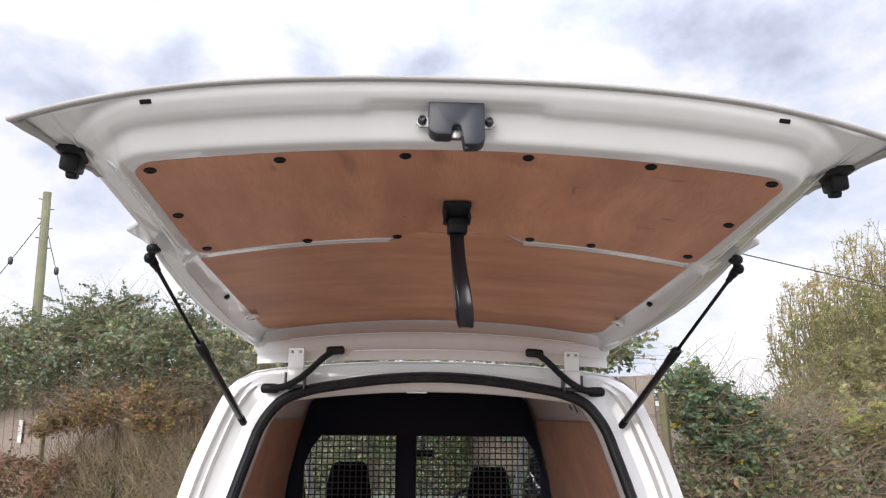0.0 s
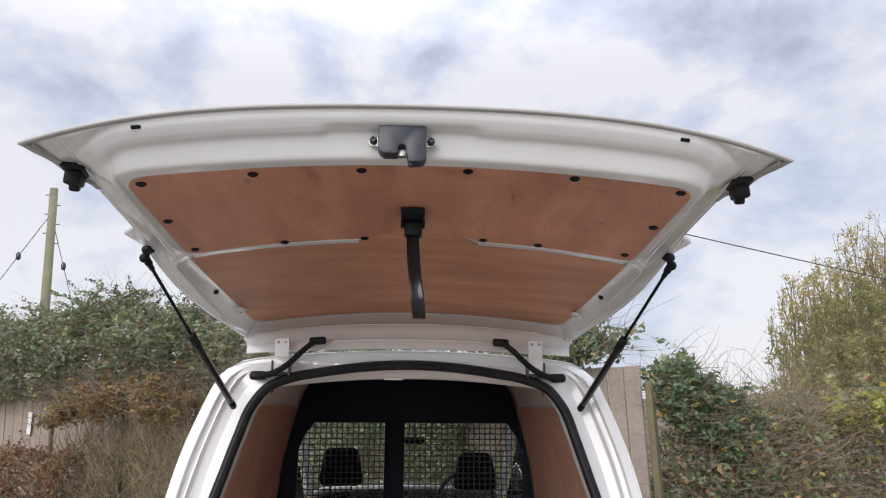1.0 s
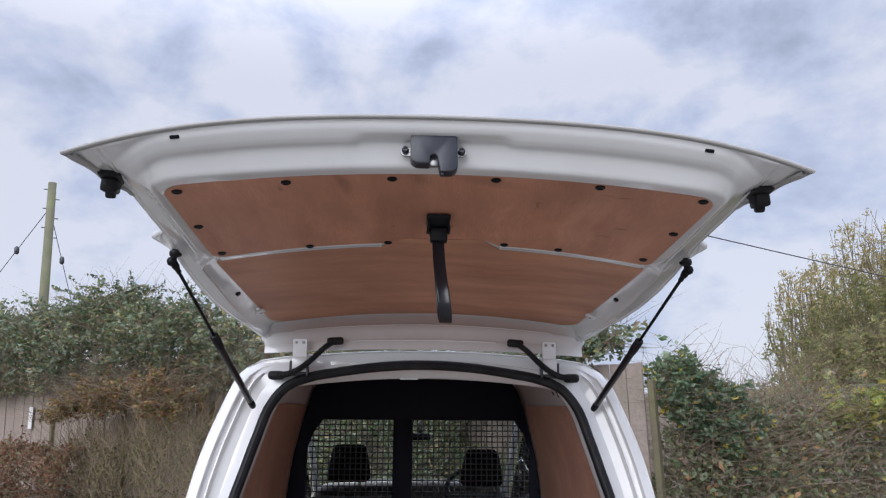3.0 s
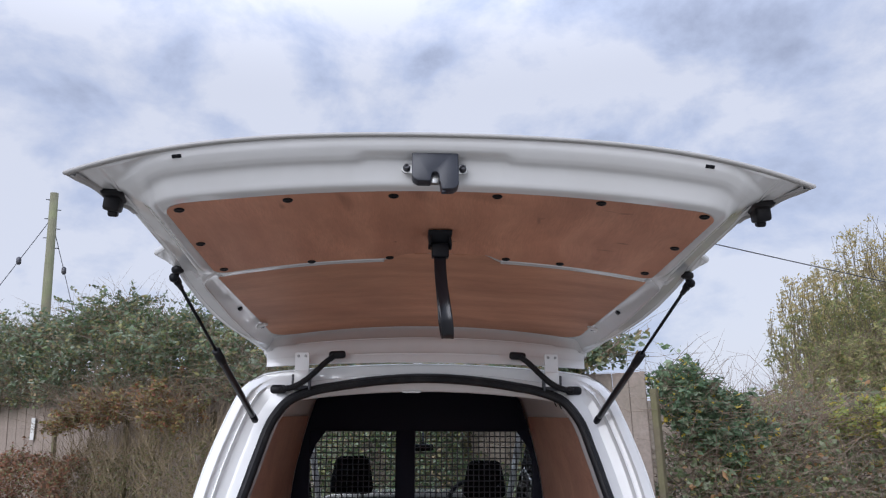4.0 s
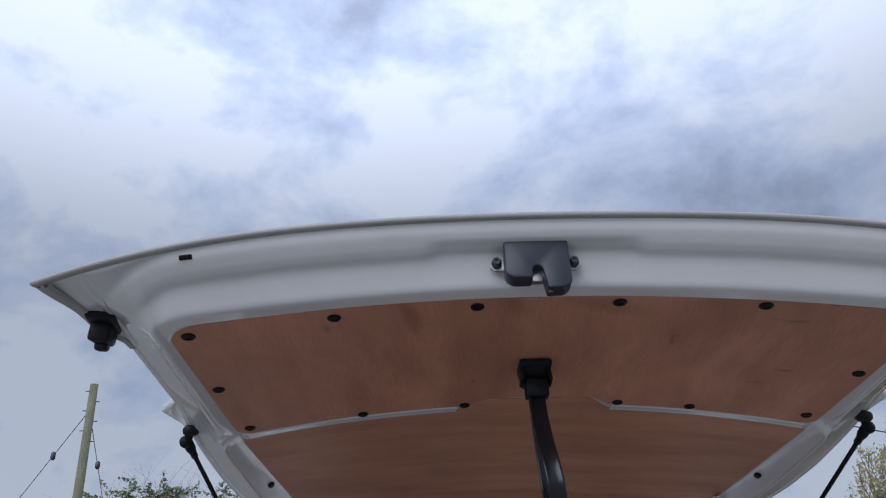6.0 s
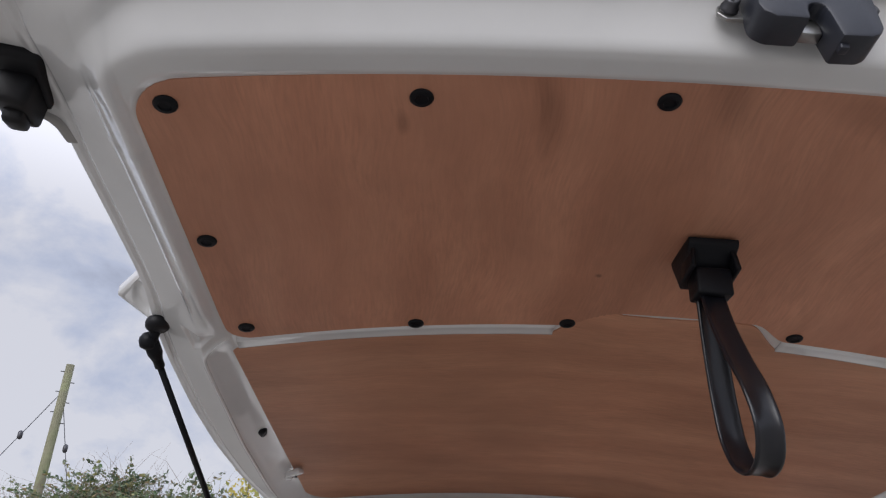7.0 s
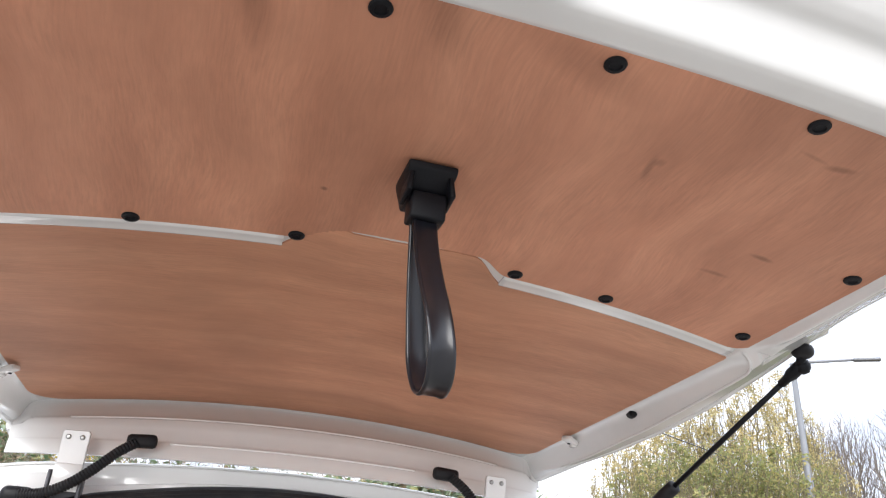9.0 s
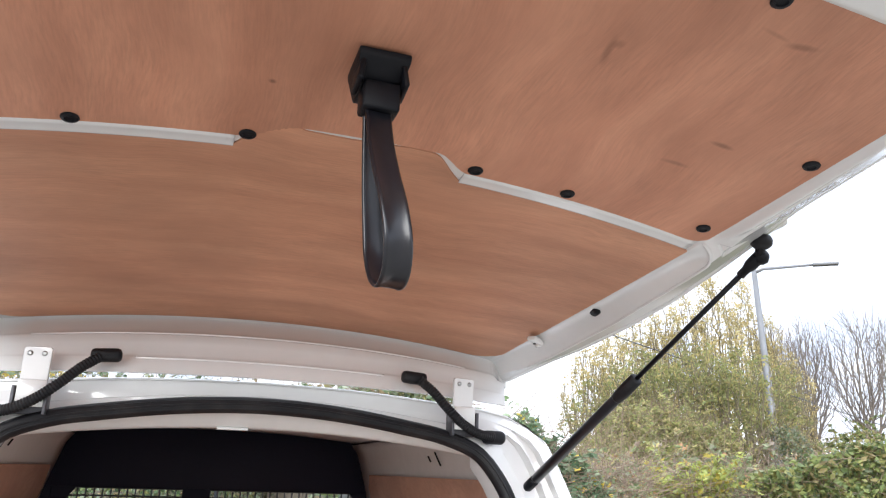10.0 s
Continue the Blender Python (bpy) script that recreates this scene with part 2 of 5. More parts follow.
WHITE = material("white_car_paint", (0.752, 0.752, 0.745), 0.22, vary=0.025, scale=3, fine=25, coat=1.0, dirt=(0.42, 0.38, 0.33), dirt_amount=0.10, dirt_scale=5)
# plain grey for the folded hems, darker than the tailgate's white
HEM = material("grey_hem", (0.40, 0.39, 0.375), 0.45, vary=0.08, scale=8, fine=60)
INNER_WHITE = material("white_inner_paint", (0.74, 0.735, 0.72), 0.4, vary=0.04, scale=3, fine=30, dirt=(0.4, 0.36, 0.3), dirt_amount=0.15)
PLY_UP = plywood("plywood_upper", "y", (0.63, 0.308, 0.193), (0.51, 0.233, 0.143), (0.57, 0.268, 0.167), lean=-14,
                 stains=((0.285, -0.930, 0.034, 0.006, 72, 0.55), (0.288, -0.945, 0.010, 0.008, 30, 0.4), (0.46, -1.000, 0.022, 0.007, -8, 0.6), (0.425, -1.006, 0.022, 0.004, 12, 0.35), (0.50, -0.80, 0.02, 0.006, 10, 0.7), (0.47, -0.74, 0.025, 0.005, 0, 0.5),
                         (-0.055, -0.765, 0.006, 0.006, 0, 0.9), (-0.16, -1.03, 0.06, 0.02, 80, 0.45), (0.02, -1.06, 0.05, 0.025, 60, 0.35), (0.16, -1.05, 0.09, 0.03, 20, 0.4), (-0.30, -1.02, 0.02, 0.008, 90, 0.5), (0.1, -0.78, 0.012, 0.004, 10, 0.7)))
PLY_LOW = plywood("plywood_lower", "x", (0.605, 0.310, 0.190), (0.47, 0.222, 0.133), (0.54, 0.267, 0.162))
PLY_SIDE = plywood("plywood_side", "y", (0.54, 0.325, 0.235), (0.42, 0.235, 0.165), (0.48, 0.28, 0.20))
BLACK = material("black_plastic", (0.006, 0.0065, 0.009), 0.45, spec=0.2, vary=0.2, scale=20, fine=300, bump=0.15, bump_scale=900)
SATIN = material("black_satin", (0.008, 0.0085, 0.012), 0.28, vary=0.2, scale=10, fine=120, dirt=(0.06, 0.055, 0.05), dirt_amount=0.15, dirt_scale=14)
RUBBER = material("black_rubber", (0.006, 0.006, 0.008), 0.5, spec=0.3, vary=0.25, scale=12, fine=150, dirt=(0.06, 0.055, 0.05), dirt_amount=0.25, dirt_scale=20)
LATCH = material("dark_grey_plastic", (0.028, 0.031, 0.042), 0.38, vary=0.12, scale=15, fine=200, bump=0.1, bump_scale=1200)
STEEL = material("bright_steel", (0.38, 0.38, 0.37), 0.35, metal=1.0, vary=0.1, scale=20, fine=200)
DARK_STEEL = material("dark_steel", (0.09, 0.09, 0.1), 0.45, metal=0.7, vary=0.2, scale=40, fine=200)
NAVY = material("dark_bulkhead", (0.0045, 0.006, 0.018), 0.65, spec=0.3, vary=0.15, scale=5, fine=60)
FABRIC = material("black_fabric", (0.005, 0.005, 0.007), 0.9, spec=0.1, vary=0.2, scale=30, fine=400)
DASH = material("dashboard", (0.012, 0.012, 0.014), 0.7, vary=0.15)
GLASS = glass("tinted_glass", (0.60, 0.68, 0.66))
ASPHALT = material("pale_asphalt", (0.215, 0.202, 0.178), 0.9, vary=0.25, scale=0.6, fine=30, bump=0.5, bump_scale=120, dirt=(0.24, 0.222, 0.19), dirt_amount=0.5, dirt_scale=0.4)
EARTH = material("earth", (0.13, 0.10, 0.065), 0.95, vary=0.3, scale=2, fine=25, bump=0.6, bump_scale=30)
KERB = material("kerb_concrete", (0.42, 0.40, 0.36), 0.85, vary=0.15, scale=4, fine=60, bump=0.3, bump_scale=90)
FENCE = material("weathered_board", (0.31, 0.255, 0.215), 0.9, vary=0.22, scale=2.5, fine=40, bump=0.4, bump_scale=60, dirt=(0.12, 0.125, 0.07), dirt_amount=0.55, dirt_scale=1.4)
POST = material("green_weathered_post", (0.15, 0.128, 0.08), 0.9, vary=0.22, scale=3, fine=40, bump=0.4, bump_scale=60, dirt=(0.15, 0.17, 0.05), dirt_amount=0.5)
POLE = material("mossy_pole", (0.19, 0.185, 0.12), 0.9, vary=0.3, scale=2, fine=40, bump=0.4, bump_scale=50, dirt=(0.22, 0.26, 0.11), dirt_amount=0.7, dirt_scale=1.5)
GALV = material("galvanised_steel", (0.17, 0.178, 0.19), 0.6, metal=0.2, vary=0.1, scale=3, fine=30)
PAPER = material("white_paper", (0.72, 0.72, 0.7), 0.8, vary=0.06)
BARK = material("grey_bark", (0.17, 0.145, 0.125), 0.95, vary=0.3, scale=8, fine=60, bump=0.5, bump_scale=40)
TWIG = material("brown_twigs", (0.21, 0.158, 0.115), 0.9, vary=0.35, scale=5, fine=60)
STALK = material("dry_stalks", (0.25, 0.195, 0.12), 0.9, vary=0.35, scale=3, fine=40)
IVY = foliage("ivy_leaves", [(0.10, 0.16, 0.075), (0.14, 0.20, 0.10), (0.20, 0.26, 0.16), (0.12, 0.165, 0.10), (0.29, 0.33, 0.235), (0.17, 0.21, 0.085), (0.30, 0.29, 0.12), (0.33, 0.25, 0.14), (0.24, 0.28, 0.20)], rough=0.4, see_through=0.3)
IVY_BRIGHT = foliage("ivy_fresh", [(0.108, 0.179, 0.090), (0.179, 0.260, 0.144), (0.090, 0.144, 0.081), (0.269, 0.340, 0.224), (0.135, 0.206, 0.116), (0.116, 0.179, 0.099), (0.215, 0.296, 0.179), (0.116, 0.170, 0.099), (0.296, 0.340, 0.215), (0.198, 0.269, 0.153), (0.179, 0.161, 0.108), (0.144, 0.215, 0.116), (0.099, 0.153, 0.081), (0.161, 0.233, 0.125), (0.592, 0.448, 0.071)], rough=0.38, see_through=0.4)
BRAMBLE = foliage("bramble_leaves", [(0.216, 0.286, 0.128), (0.295, 0.335, 0.178), (0.187, 0.246, 0.118), (0.354, 0.286, 0.197), (0.265, 0.325, 0.178), (0.452, 0.265, 0.128), (0.246, 0.305, 0.148), (0.325, 0.364, 0.236), (0.511, 0.452, 0.167), (0.325, 0.256, 0.197), (0.206, 0.256, 0.128), (0.295, 0.246, 0.197), (0.286, 0.325, 0.197)], rough=0.45, see_through=0.4)
RED_LEAF = foliage("red_brown_leaves", [(0.24, 0.11, 0.06), (0.28, 0.15, 0.08), (0.20, 0.10, 0.07), (0.18, 0.14, 0.07), (0.30, 0.13, 0.07), (0.20, 0.20, 0.09)])
OLIVE = foliage("olive_leaves", [(0.20, 0.19, 0.08), (0.16, 0.15, 0.07), (0.24, 0.21, 0.11), (0.19, 0.15, 0.08), (0.15, 0.165, 0.07)])
LIME = foliage("lime_leaves", [(0.343, 0.390, 0.094), (0.406, 0.429, 0.125), (0.296, 0.343, 0.094), (0.468, 0.390, 0.078), (0.359, 0.406, 0.140)], see_through=0.45)
RUST_LEAF = foliage("autumn_leaves", [(0.34, 0.28, 0.11), (0.38, 0.26, 0.10), (0.27, 0.25, 0.10), (0.26, 0.13, 0.045), (0.3, 0.18, 0.06), (0.2, 0.10, 0.05), (0.16, 0.15, 0.05), (0.22, 0.2, 0.07), (0.28, 0.10, 0.05)])
WILLOW = foliage("willow_leaves", [(0.31, 0.30, 0.11), (0.36, 0.33, 0.13), (0.25, 0.27, 0.10), (0.20, 0.23, 0.09), (0.40, 0.34, 0.14), (0.28, 0.29, 0.13), (0.18, 0.20, 0.08)], see_through=0.5)
WILLOW_PALE = foliage("pale_willow_leaves", [(0.52, 0.46, 0.25), (0.49, 0.41, 0.19), (0.53, 0.44, 0.20), (0.42, 0.39, 0.19), (0.50, 0.40, 0.17), (0.44, 0.36, 0.17)], see_through=0.5)
GREEN = foliage("green_leaves", [(0.164, 0.216, 0.070), (0.224, 0.259, 0.086), (0.121, 0.164, 0.060), (0.276, 0.276, 0.095), (0.103, 0.130, 0.060), (0.251, 0.208, 0.086)], see_through=0.4)
SCRUB = foliage("scrub_leaves", [(0.295, 0.317, 0.108), (0.367, 0.346, 0.144), (0.230, 0.274, 0.094), (0.410, 0.374, 0.166), (0.274, 0.266, 0.130), (0.202, 0.230, 0.094), (0.382, 0.317, 0.151)], see_through=0.45)
YELLOW = foliage("yellow_leaves", [(0.56, 0.46, 0.07), (0.48, 0.42, 0.10), (0.40, 0.40, 0.12), (0.55, 0.42, 0.06)], see_through=0.4)


# ---- building helpers ----
def part(name, geo, mat, parent=None, label="", smooth=True):
    """Links a bmesh, or (verts, faces), as one mesh object under parent."""
    me = bpy.data.meshes.new(name)
    if isinstance(geo, tuple):
        me.from_pydata([tuple(v) for v in geo[0]], [], [tuple(f) for f in geo[1]])
    else:
        geo.to_mesh(me)
        geo.free()
    me.update()
    if smooth:
        me.polygons.foreach_set("use_smooth", [True] * len(me.polygons))
    me.materials.append(mat)
    ob = new(name, me)
    if parent is not None:
        ob.parent = parent
    return tagged(ob, label)


def sharp(ob, degrees=35):
    """Keeps the hard edges of a smooth part hard."""
    me = ob.data
    bm = bmesh.new()
    bm.from_mesh(me)
    for e in bm.edges:
        if len(e.link_faces) == 2 and e.calc_face_angle(0) > radians(degrees):
            e.smooth = False
    bm.to_mesh(me)
    bm.free()
    return ob


def box(c, size, bevel=0.0, m=None, seg=2):
    bm = bmesh.new()
    bmesh.ops.create_cube(bm, size=1.0)
    for v in bm.verts:
        v.co = Vector((v.co.x * size[0], v.co.y * size[1], v.co.z * size[2]))
    if bevel:
        bmesh.ops.bevel(bm, geom=bm.edges[:], offset=bevel, segments=seg, affect="EDGES", profile=0.5)
    if m is not None:
        bm.transform(m)
    bmesh.ops.translate(bm, verts=bm.verts[:], vec=Vector(c))
    return bm


def merge(*geos):
    """Several (verts, faces) or bmeshes joined into one (verts, faces)."""
    vs, fs = [], []
    for g in geos:
        if isinstance(g, tuple):
            v, f = g
        else:
            g.verts.index_update()
            v, f = [tuple(x.co) for x in g.verts], [[q.index for q in x.verts] for x in g.faces]
            g.free()
        o = len(vs)
        vs.extend(tuple(x) for x in v)
        fs.extend([i + o for i in q] for q in f)
    return vs, fs


def sheet(P, flip=False):
    """Faces over a grid of points, shape (rows, columns, 3)."""
    r, c = P.shape[:2]
    q = np.arange(r * c).reshape(r, c)
    f = np.stack([q[:-1, :-1], q[:-1, 1:], q[1:, 1:], q[1:, :-1]], -1).reshape(-1, 4)
    return P.reshape(-1, 3).tolist(), (f[:, ::-1] if flip else f).tolist()


def shell(A, B):
    """A closed plate between two grids of one shape."""
    r, c = A.shape[:2]
    va, fa = sheet(A)
    vb, fb = sheet(B, True)
    n = r * c
    rim = list(range(c)) + [i * c + c - 1 for i in range(1, r)] + [(r - 1) * c + j for j in range(c - 2, -1, -1)] + [i * c for i in range(r - 2, 0, -1)]
    sides = [[rim[(k + 1) % len(rim)], rim[k], rim[k] + n, rim[(k + 1) % len(rim)] + n] for k in range(len(rim))]
    return va + vb, fa + [[i + n for i in f] for f in fb] + sides


def smooth_line(pts, n):
    """n points along a soft curve through pts."""
    P = np.array(pts, float)
    t = np.r_[0, np.cumsum(np.linalg.norm(np.diff(P, axis=0), axis=1))]
    s = np.linspace(0, t[-1], n)
    m = np.gradient(P, t, axis=0)
    i = np.clip(np.searchsorted(t, s, "right") - 1, 0, len(P) - 2)
    h = (t[i + 1] - t[i])[:, None]
    u = ((s - t[i]) / (t[i + 1] - t[i]))[:, None]
    return (2 * u**3 - 3 * u**2 + 1) * P[i] + (u**3 - 2 * u**2 + u) * h * m[i] + (-2 * u**3 + 3 * u**2) * P[i + 1] + (u**3 - u**2) * h * m[i + 1]


def tube(pts, radius, sides=10, closed_ends=True, flat=1.0):
    """A round bar along points; radius may be one number or one for each point."""
    P = np.array(pts, float)
    R = np.broadcast_to(np.array(radius, float), (len(P),))
    T = np.gradient(P, axis=0)
    T /= np.linalg.norm(T, axis=1)[:, None] + 1e-12
    ref = np.array([0.0, 0.0, 1.0]) if abs(T[0][2]) < 0.9 else np.array([1.0, 0.0, 0.0])
    U = np.cross(T[0], ref); U /= np.linalg.norm(U)
    rings = []
    a = np.linspace(0, 2 * np.pi, sides, endpoint=False)
    for p, t, r in zip(P, T, R):
        U = U - t * (U @ t); U /= np.linalg.norm(U)
        V = np.cross(t, U)
        rings.append(p + r * (np.cos(a)[:, None] * U * flat + np.sin(a)[:, None] * V))
    v = np.concatenate(rings)
    f = []
    for i in range(len(P) - 1):
        for k in range(sides):
            k2 = (k + 1) % sides
            f.append([i * sides + k, i * sides + k2, (i + 1) * sides + k2, (i + 1) * sides + k])
    if closed_ends:
        f.append(list(range(sides))[::-1])
        f.append([(len(P) - 1) * sides + k for k in range(sides)])
    return v.tolist(), f


def ribbon(pts, across, width, thick):
    """A flat strap along points: across is the direction of its width."""
    P = np.array(pts, float)
    T = np.gradient(P, axis=0); T /= np.linalg.norm(T, axis=1)[:, None]
    A = np.broadcast_to(np.array(across, float), P.shape)
    A = A - T * (A * T).sum(1)[:, None]; A = A / np.linalg.norm(A, axis=1)[:, None]
    N = np.cross(T, A)
    prof = [(-0.5, 0.25), (-0.44, 0.5), (-0.36, 0.5), (-0.32, 0.22), (0.32, 0.22), (0.36, 0.5), (0.44, 0.5), (0.5, 0.25), (0.5, -0.25), (0.44, -0.5), (0.36, -0.5), (0.32, -0.22), (-0.32, -0.22), (-0.36, -0.5), (-0.44, -0.5), (-0.5, -0.25)]
    rings = np.stack([P + A * width * a + N * thick * b for a, b in prof], 1)
    k = len(prof)
    f = [[i * k + j, i * k + (j + 1) % k, (i + 1) * k + (j + 1) % k, (i + 1) * k + j] for i in range(len(P) - 1) for j in range(k)]
    f += [list(range(k))[::-1], [(len(P) - 1) * k + j for j in range(k)]]
    return rings.reshape(-1, 3).tolist(), f


def lathe(profile, m=None, sides=16):
    """Turns (radius, height) pairs round z; m sets the piece in place."""
    a = np.linspace(0, 2 * np.pi, sides, endpoint=False)
    v, f = [], []
    for r, z in profile:
        v += [(r * math.cos(t), r * math.sin(t), z) for t in a]
    for i in range(len(profile) - 1):
        f += [[i * sides + k, i * sides + (k + 1) % sides, (i + 1) * sides + (k + 1) % sides, (i + 1) * sides + k] for k in range(sides)]
    f += [list(range(sides))[::-1], [(len(profile) - 1) * sides + k for k in range(sides)]]
    if m is not None:
        v = [tuple(m @ Vector(p)) for p in v]
    return v, f


def prism(outline, z0, z1, m=None, bevel=0.0):
    """An outline in x, y drawn out from z0 to z1."""
    bm = bmesh.new()
    low = [bm.verts.new((x, y, z0)) for x, y in outline]
    face = bm.faces.new(low)
    ext = bmesh.ops.extrude_face_region(bm, geom=[face])
    bmesh.ops.translate(bm, verts=[v for v in ext["geom"] if isinstance(v, bmesh.types.BMVert)], vec=(0, 0, z1 - z0))
    bmesh.ops.recalc_face_normals(bm, faces=bm.faces[:])
    if bevel:
        bmesh.ops.bevel(bm, geom=bm.edges[:], offset=bevel, segments=2, affect="EDGES", profile=0.5)
    if m is not None:
        bm.transform(m)
    return bm


# ---- ground ----
def ground_height(x, y):
    """Level car park; a low bank rises behind the fence."""
    d = (x + 9.5) * 0.617 + (y - 12.96) * 0.787         # metres behind the fence line
    s = (x + 9.5) * 0.787 - (y - 12.96) * 0.617         # metres along it
    t, w = np.clip((d + 6.0) / 5.0, 0, 1), np.clip((11.0 - s) / 3.0, 0, 1)
    return np.clip((d - 1.0) * 0.08, 0, 2.0) * 0.5 + 0.40 * t * t * (3 - 2 * t) * w


def build_ground():
    c = np.concatenate([-np.geomspace(900, 20, 14), np.linspace(-18, 18, 37), np.geomspace(20, 900, 14)])
    X, Y = np.meshgrid(c, c)
    P = np.stack([X, Y, ground_height(X, Y)], -1)
    tagged(part("ground", sheet(P), ASPHALT), "worn grey asphalt car park ground", "ground", kind="structure")


build_ground()

# ---- the van: built in its own frame, hinge line of the tailgate at the origin ----
van = tagged(new("van"), "white panel van with raised tailgate and plywood lining", "van")
van.matrix_world = pose(0, 0, 1.78, 0, 2.5, 0)


def lerp(x, table):
    return np.interp(x, [a for a, _ in table], [b for _, b in table])


def glide(x, table, reach=0.025):
    """lerp with its corners rounded off."""
    return sum(lerp(np.asarray(x) + reach * d, table) * w for d, w in ((-1.0, 0.12), (-0.5, 0.22), (0.0, 0.32), (0.5, 0.22), (1.0, 0.12)))


# tailgate: centre line of the inner face, and the fall towards the sides
FACE = [(-1.30, 0.2725), (-1.10, 0.2495), (-0.70, 0.2055), (-0.66, 0.2005), (0.083, 0.1145), (0.2, 0.100)]
BOW = 0.123
PLY_TIP = -1.125


def face_z(x, y):
    return lerp(y, FACE) - BOW * x * x


def panel_half(y):
    return lerp(y, [(-1.13, 0.573), (-0.72, 0.574), (-0.615, 0.571), (-0.36, 0.561), (-0.08, 0.549), (0.12, 0.541)])


def side_half(y):
    """Outer edge of the side rails, without the wider corners at the tip."""
    return glide(y, [(-1.226, 0.668), (-1.0, 0.667), (-0.88, 0.664), (-0.74, 0.664), (-0.66, 0.672), (-0.58, 0.672), (-0.45, 0.665), (-0.31, 0.656), (-0.16, 0.642), (-0.08, 0.628), (-0.02, 0.612), (0.03, 0.598), (0.09, 0.582), (0.12, 0.575)])


def gate_half(y):
    return side_half(y) + lerp(y, [(-1.226, 0.045), (-1.045, 0.036), (-1.036, 0.030), (-1.026, 0.012), (-1.016, 0.004), (-1.0, 0.0)])


def edge_z(y):
    """Height of the outer edge along the sides."""
    return glide(y, [(-1.226, 0.252), (-1.1, 0.249), (-1.05, 0.244), (-1.0, 0.230), (-0.88, 0.210), (-0.78, 0.196), (-0.68, 0.175), (-0.60, 0.156), (-0.45, 0.119), (-0.31, 0.094), (-0.16, 0.074), (-0.05, 0.060), (0.02, 0.046), (0.12, 0.026)])


def bead_x(y):
    """The pressed bead that runs along each side rail."""
    return glide(y, [(-1.226, 0.608), (-1.05, 0.605), (-0.89, 0.6005), (-0.74, 0.599), (-0.66, 0.606), (-0.60, 0.608), (-0.335, 0.603), (-0.1, 0.592), (0.0, 0.582), (0.12, 0.560)])


def bead_z(y):
    return glide(y, [(-1.226, 0.236), (-1.08, 0.216), (-0.98, 0.200), (-0.89, 0.184), (-0.80, 0.169), (-0.74, 0.160), (-0.67, 0.147), (-0.60, 0.134), (-0.335, 0.092), (-0.1, 0.061), (0.0, 0.051), (0.12, 0.042)])


# rise of the tip's cross section above the board's plane: rim, wide bright face, hollow, flange
TIP_RISE = [(0, -0.001), (0.003, -0.0028), (0.008, -0.0024), (0.022, -0.0014), (0.029, 0.0004), (0.034, 0.0050), (0.041, 0.0155), (0.051, 0.0300), (0.056, 0.0352), (0.061, 0.0374), (0.070, 0.0398), (0.080, 0.0445), (0.090, 0.0522), (0.0955, 0.0572), (0.098, 0.0605), (0.1005, 0.0660), (0.1045, 0.0735), (0.107, 0.0752)]
# round the latch the wide face stands steeper, under a flatter hollow
LATCH_PAD = [(0, 0), (0.034, 0.0), (0.044, 0.0035), (0.056, 0.0075), (0.064, 0.0070), (0.078, 0.0045), (0.088, 0.0), (0.107, 0.0)]


def soft(v, a, b):
    t = np.clip((v - a) / (b - a), 0, 1)
    return t * t * (3 - 2 * t)


def lip_z(x):
    return 0.3335 - 0.0855 * x * x - 0.180 * x**4


def recess_rim(ax, y):
    """Distance outside the rim of the lower board's recess, which rounds the corner under the cross rail."""
    r, top = 0.042, -0.6585
    bx = bead_x(y)
    dx, dy = np.maximum(ax - (bx - r), 0), np.maximum(top + r - y, 0)
    return np.where(dy > 0, np.hypot(dx, dy), dx) - r


def side_z(x, y):
    """Cross section of the side rails: rim, bevel, bead, outer face, groove and hem."""
    ax = np.abs(x)
    ph, bx, bz, ex, ez = panel_half(y), bead_x(y), bead_z(y), side_half(y), edge_z(y)
    t = np.clip((ax - ph) / (bx - ph), 0, 1)
    up = 1 - soft(y, -0.76, -0.665)
    zi = face_z(ph, y) * (1 - t) + bz * t
    zi = zi - up * 0.011 * np.interp(t, [0, 0.05, 0.12, 0.22, 0.32, 0.45, 0.70, 1.0], [0.0, 0.10, 0.40, 0.85, 1.0, 0.92, 0.45, 0.0])
    rim = recess_rim(ax, y)
    # below the cross rail a hollow wall climbs from the board to the rolled rim
    climb = np.clip(1 + rim / (bx - ph), 0, 1) ** 0.7
    zi = zi + (1 - up) * (bz - face_z(ph, y)) * t * (climb - 1)
    t2 = np.clip((ax - bx) / np.maximum(ex - bx, 0.01), 0, 1)
    zo = bz + (ez - bz) * t2 + 0.0026 * np.interp(t2, [0, 0.70, 0.75, 0.80, 0.86, 0.90, 1.0], [0, 0, 1, 1, 0.2, 0, 0])
    bead = 0.0024 * np.exp(-((ax - bx) / 0.0024) ** 2) * soft(y, -1.14, -1.06) * (1 - soft(y, -0.76, -0.70))
    bead = bead + 0.0026 * np.exp(-(rim / 0.0030) ** 2) * soft(ax, 0.571, 0.578) * soft(y, -0.668, -0.655)
    return np.where(ax < bx, zi, zo) - bead


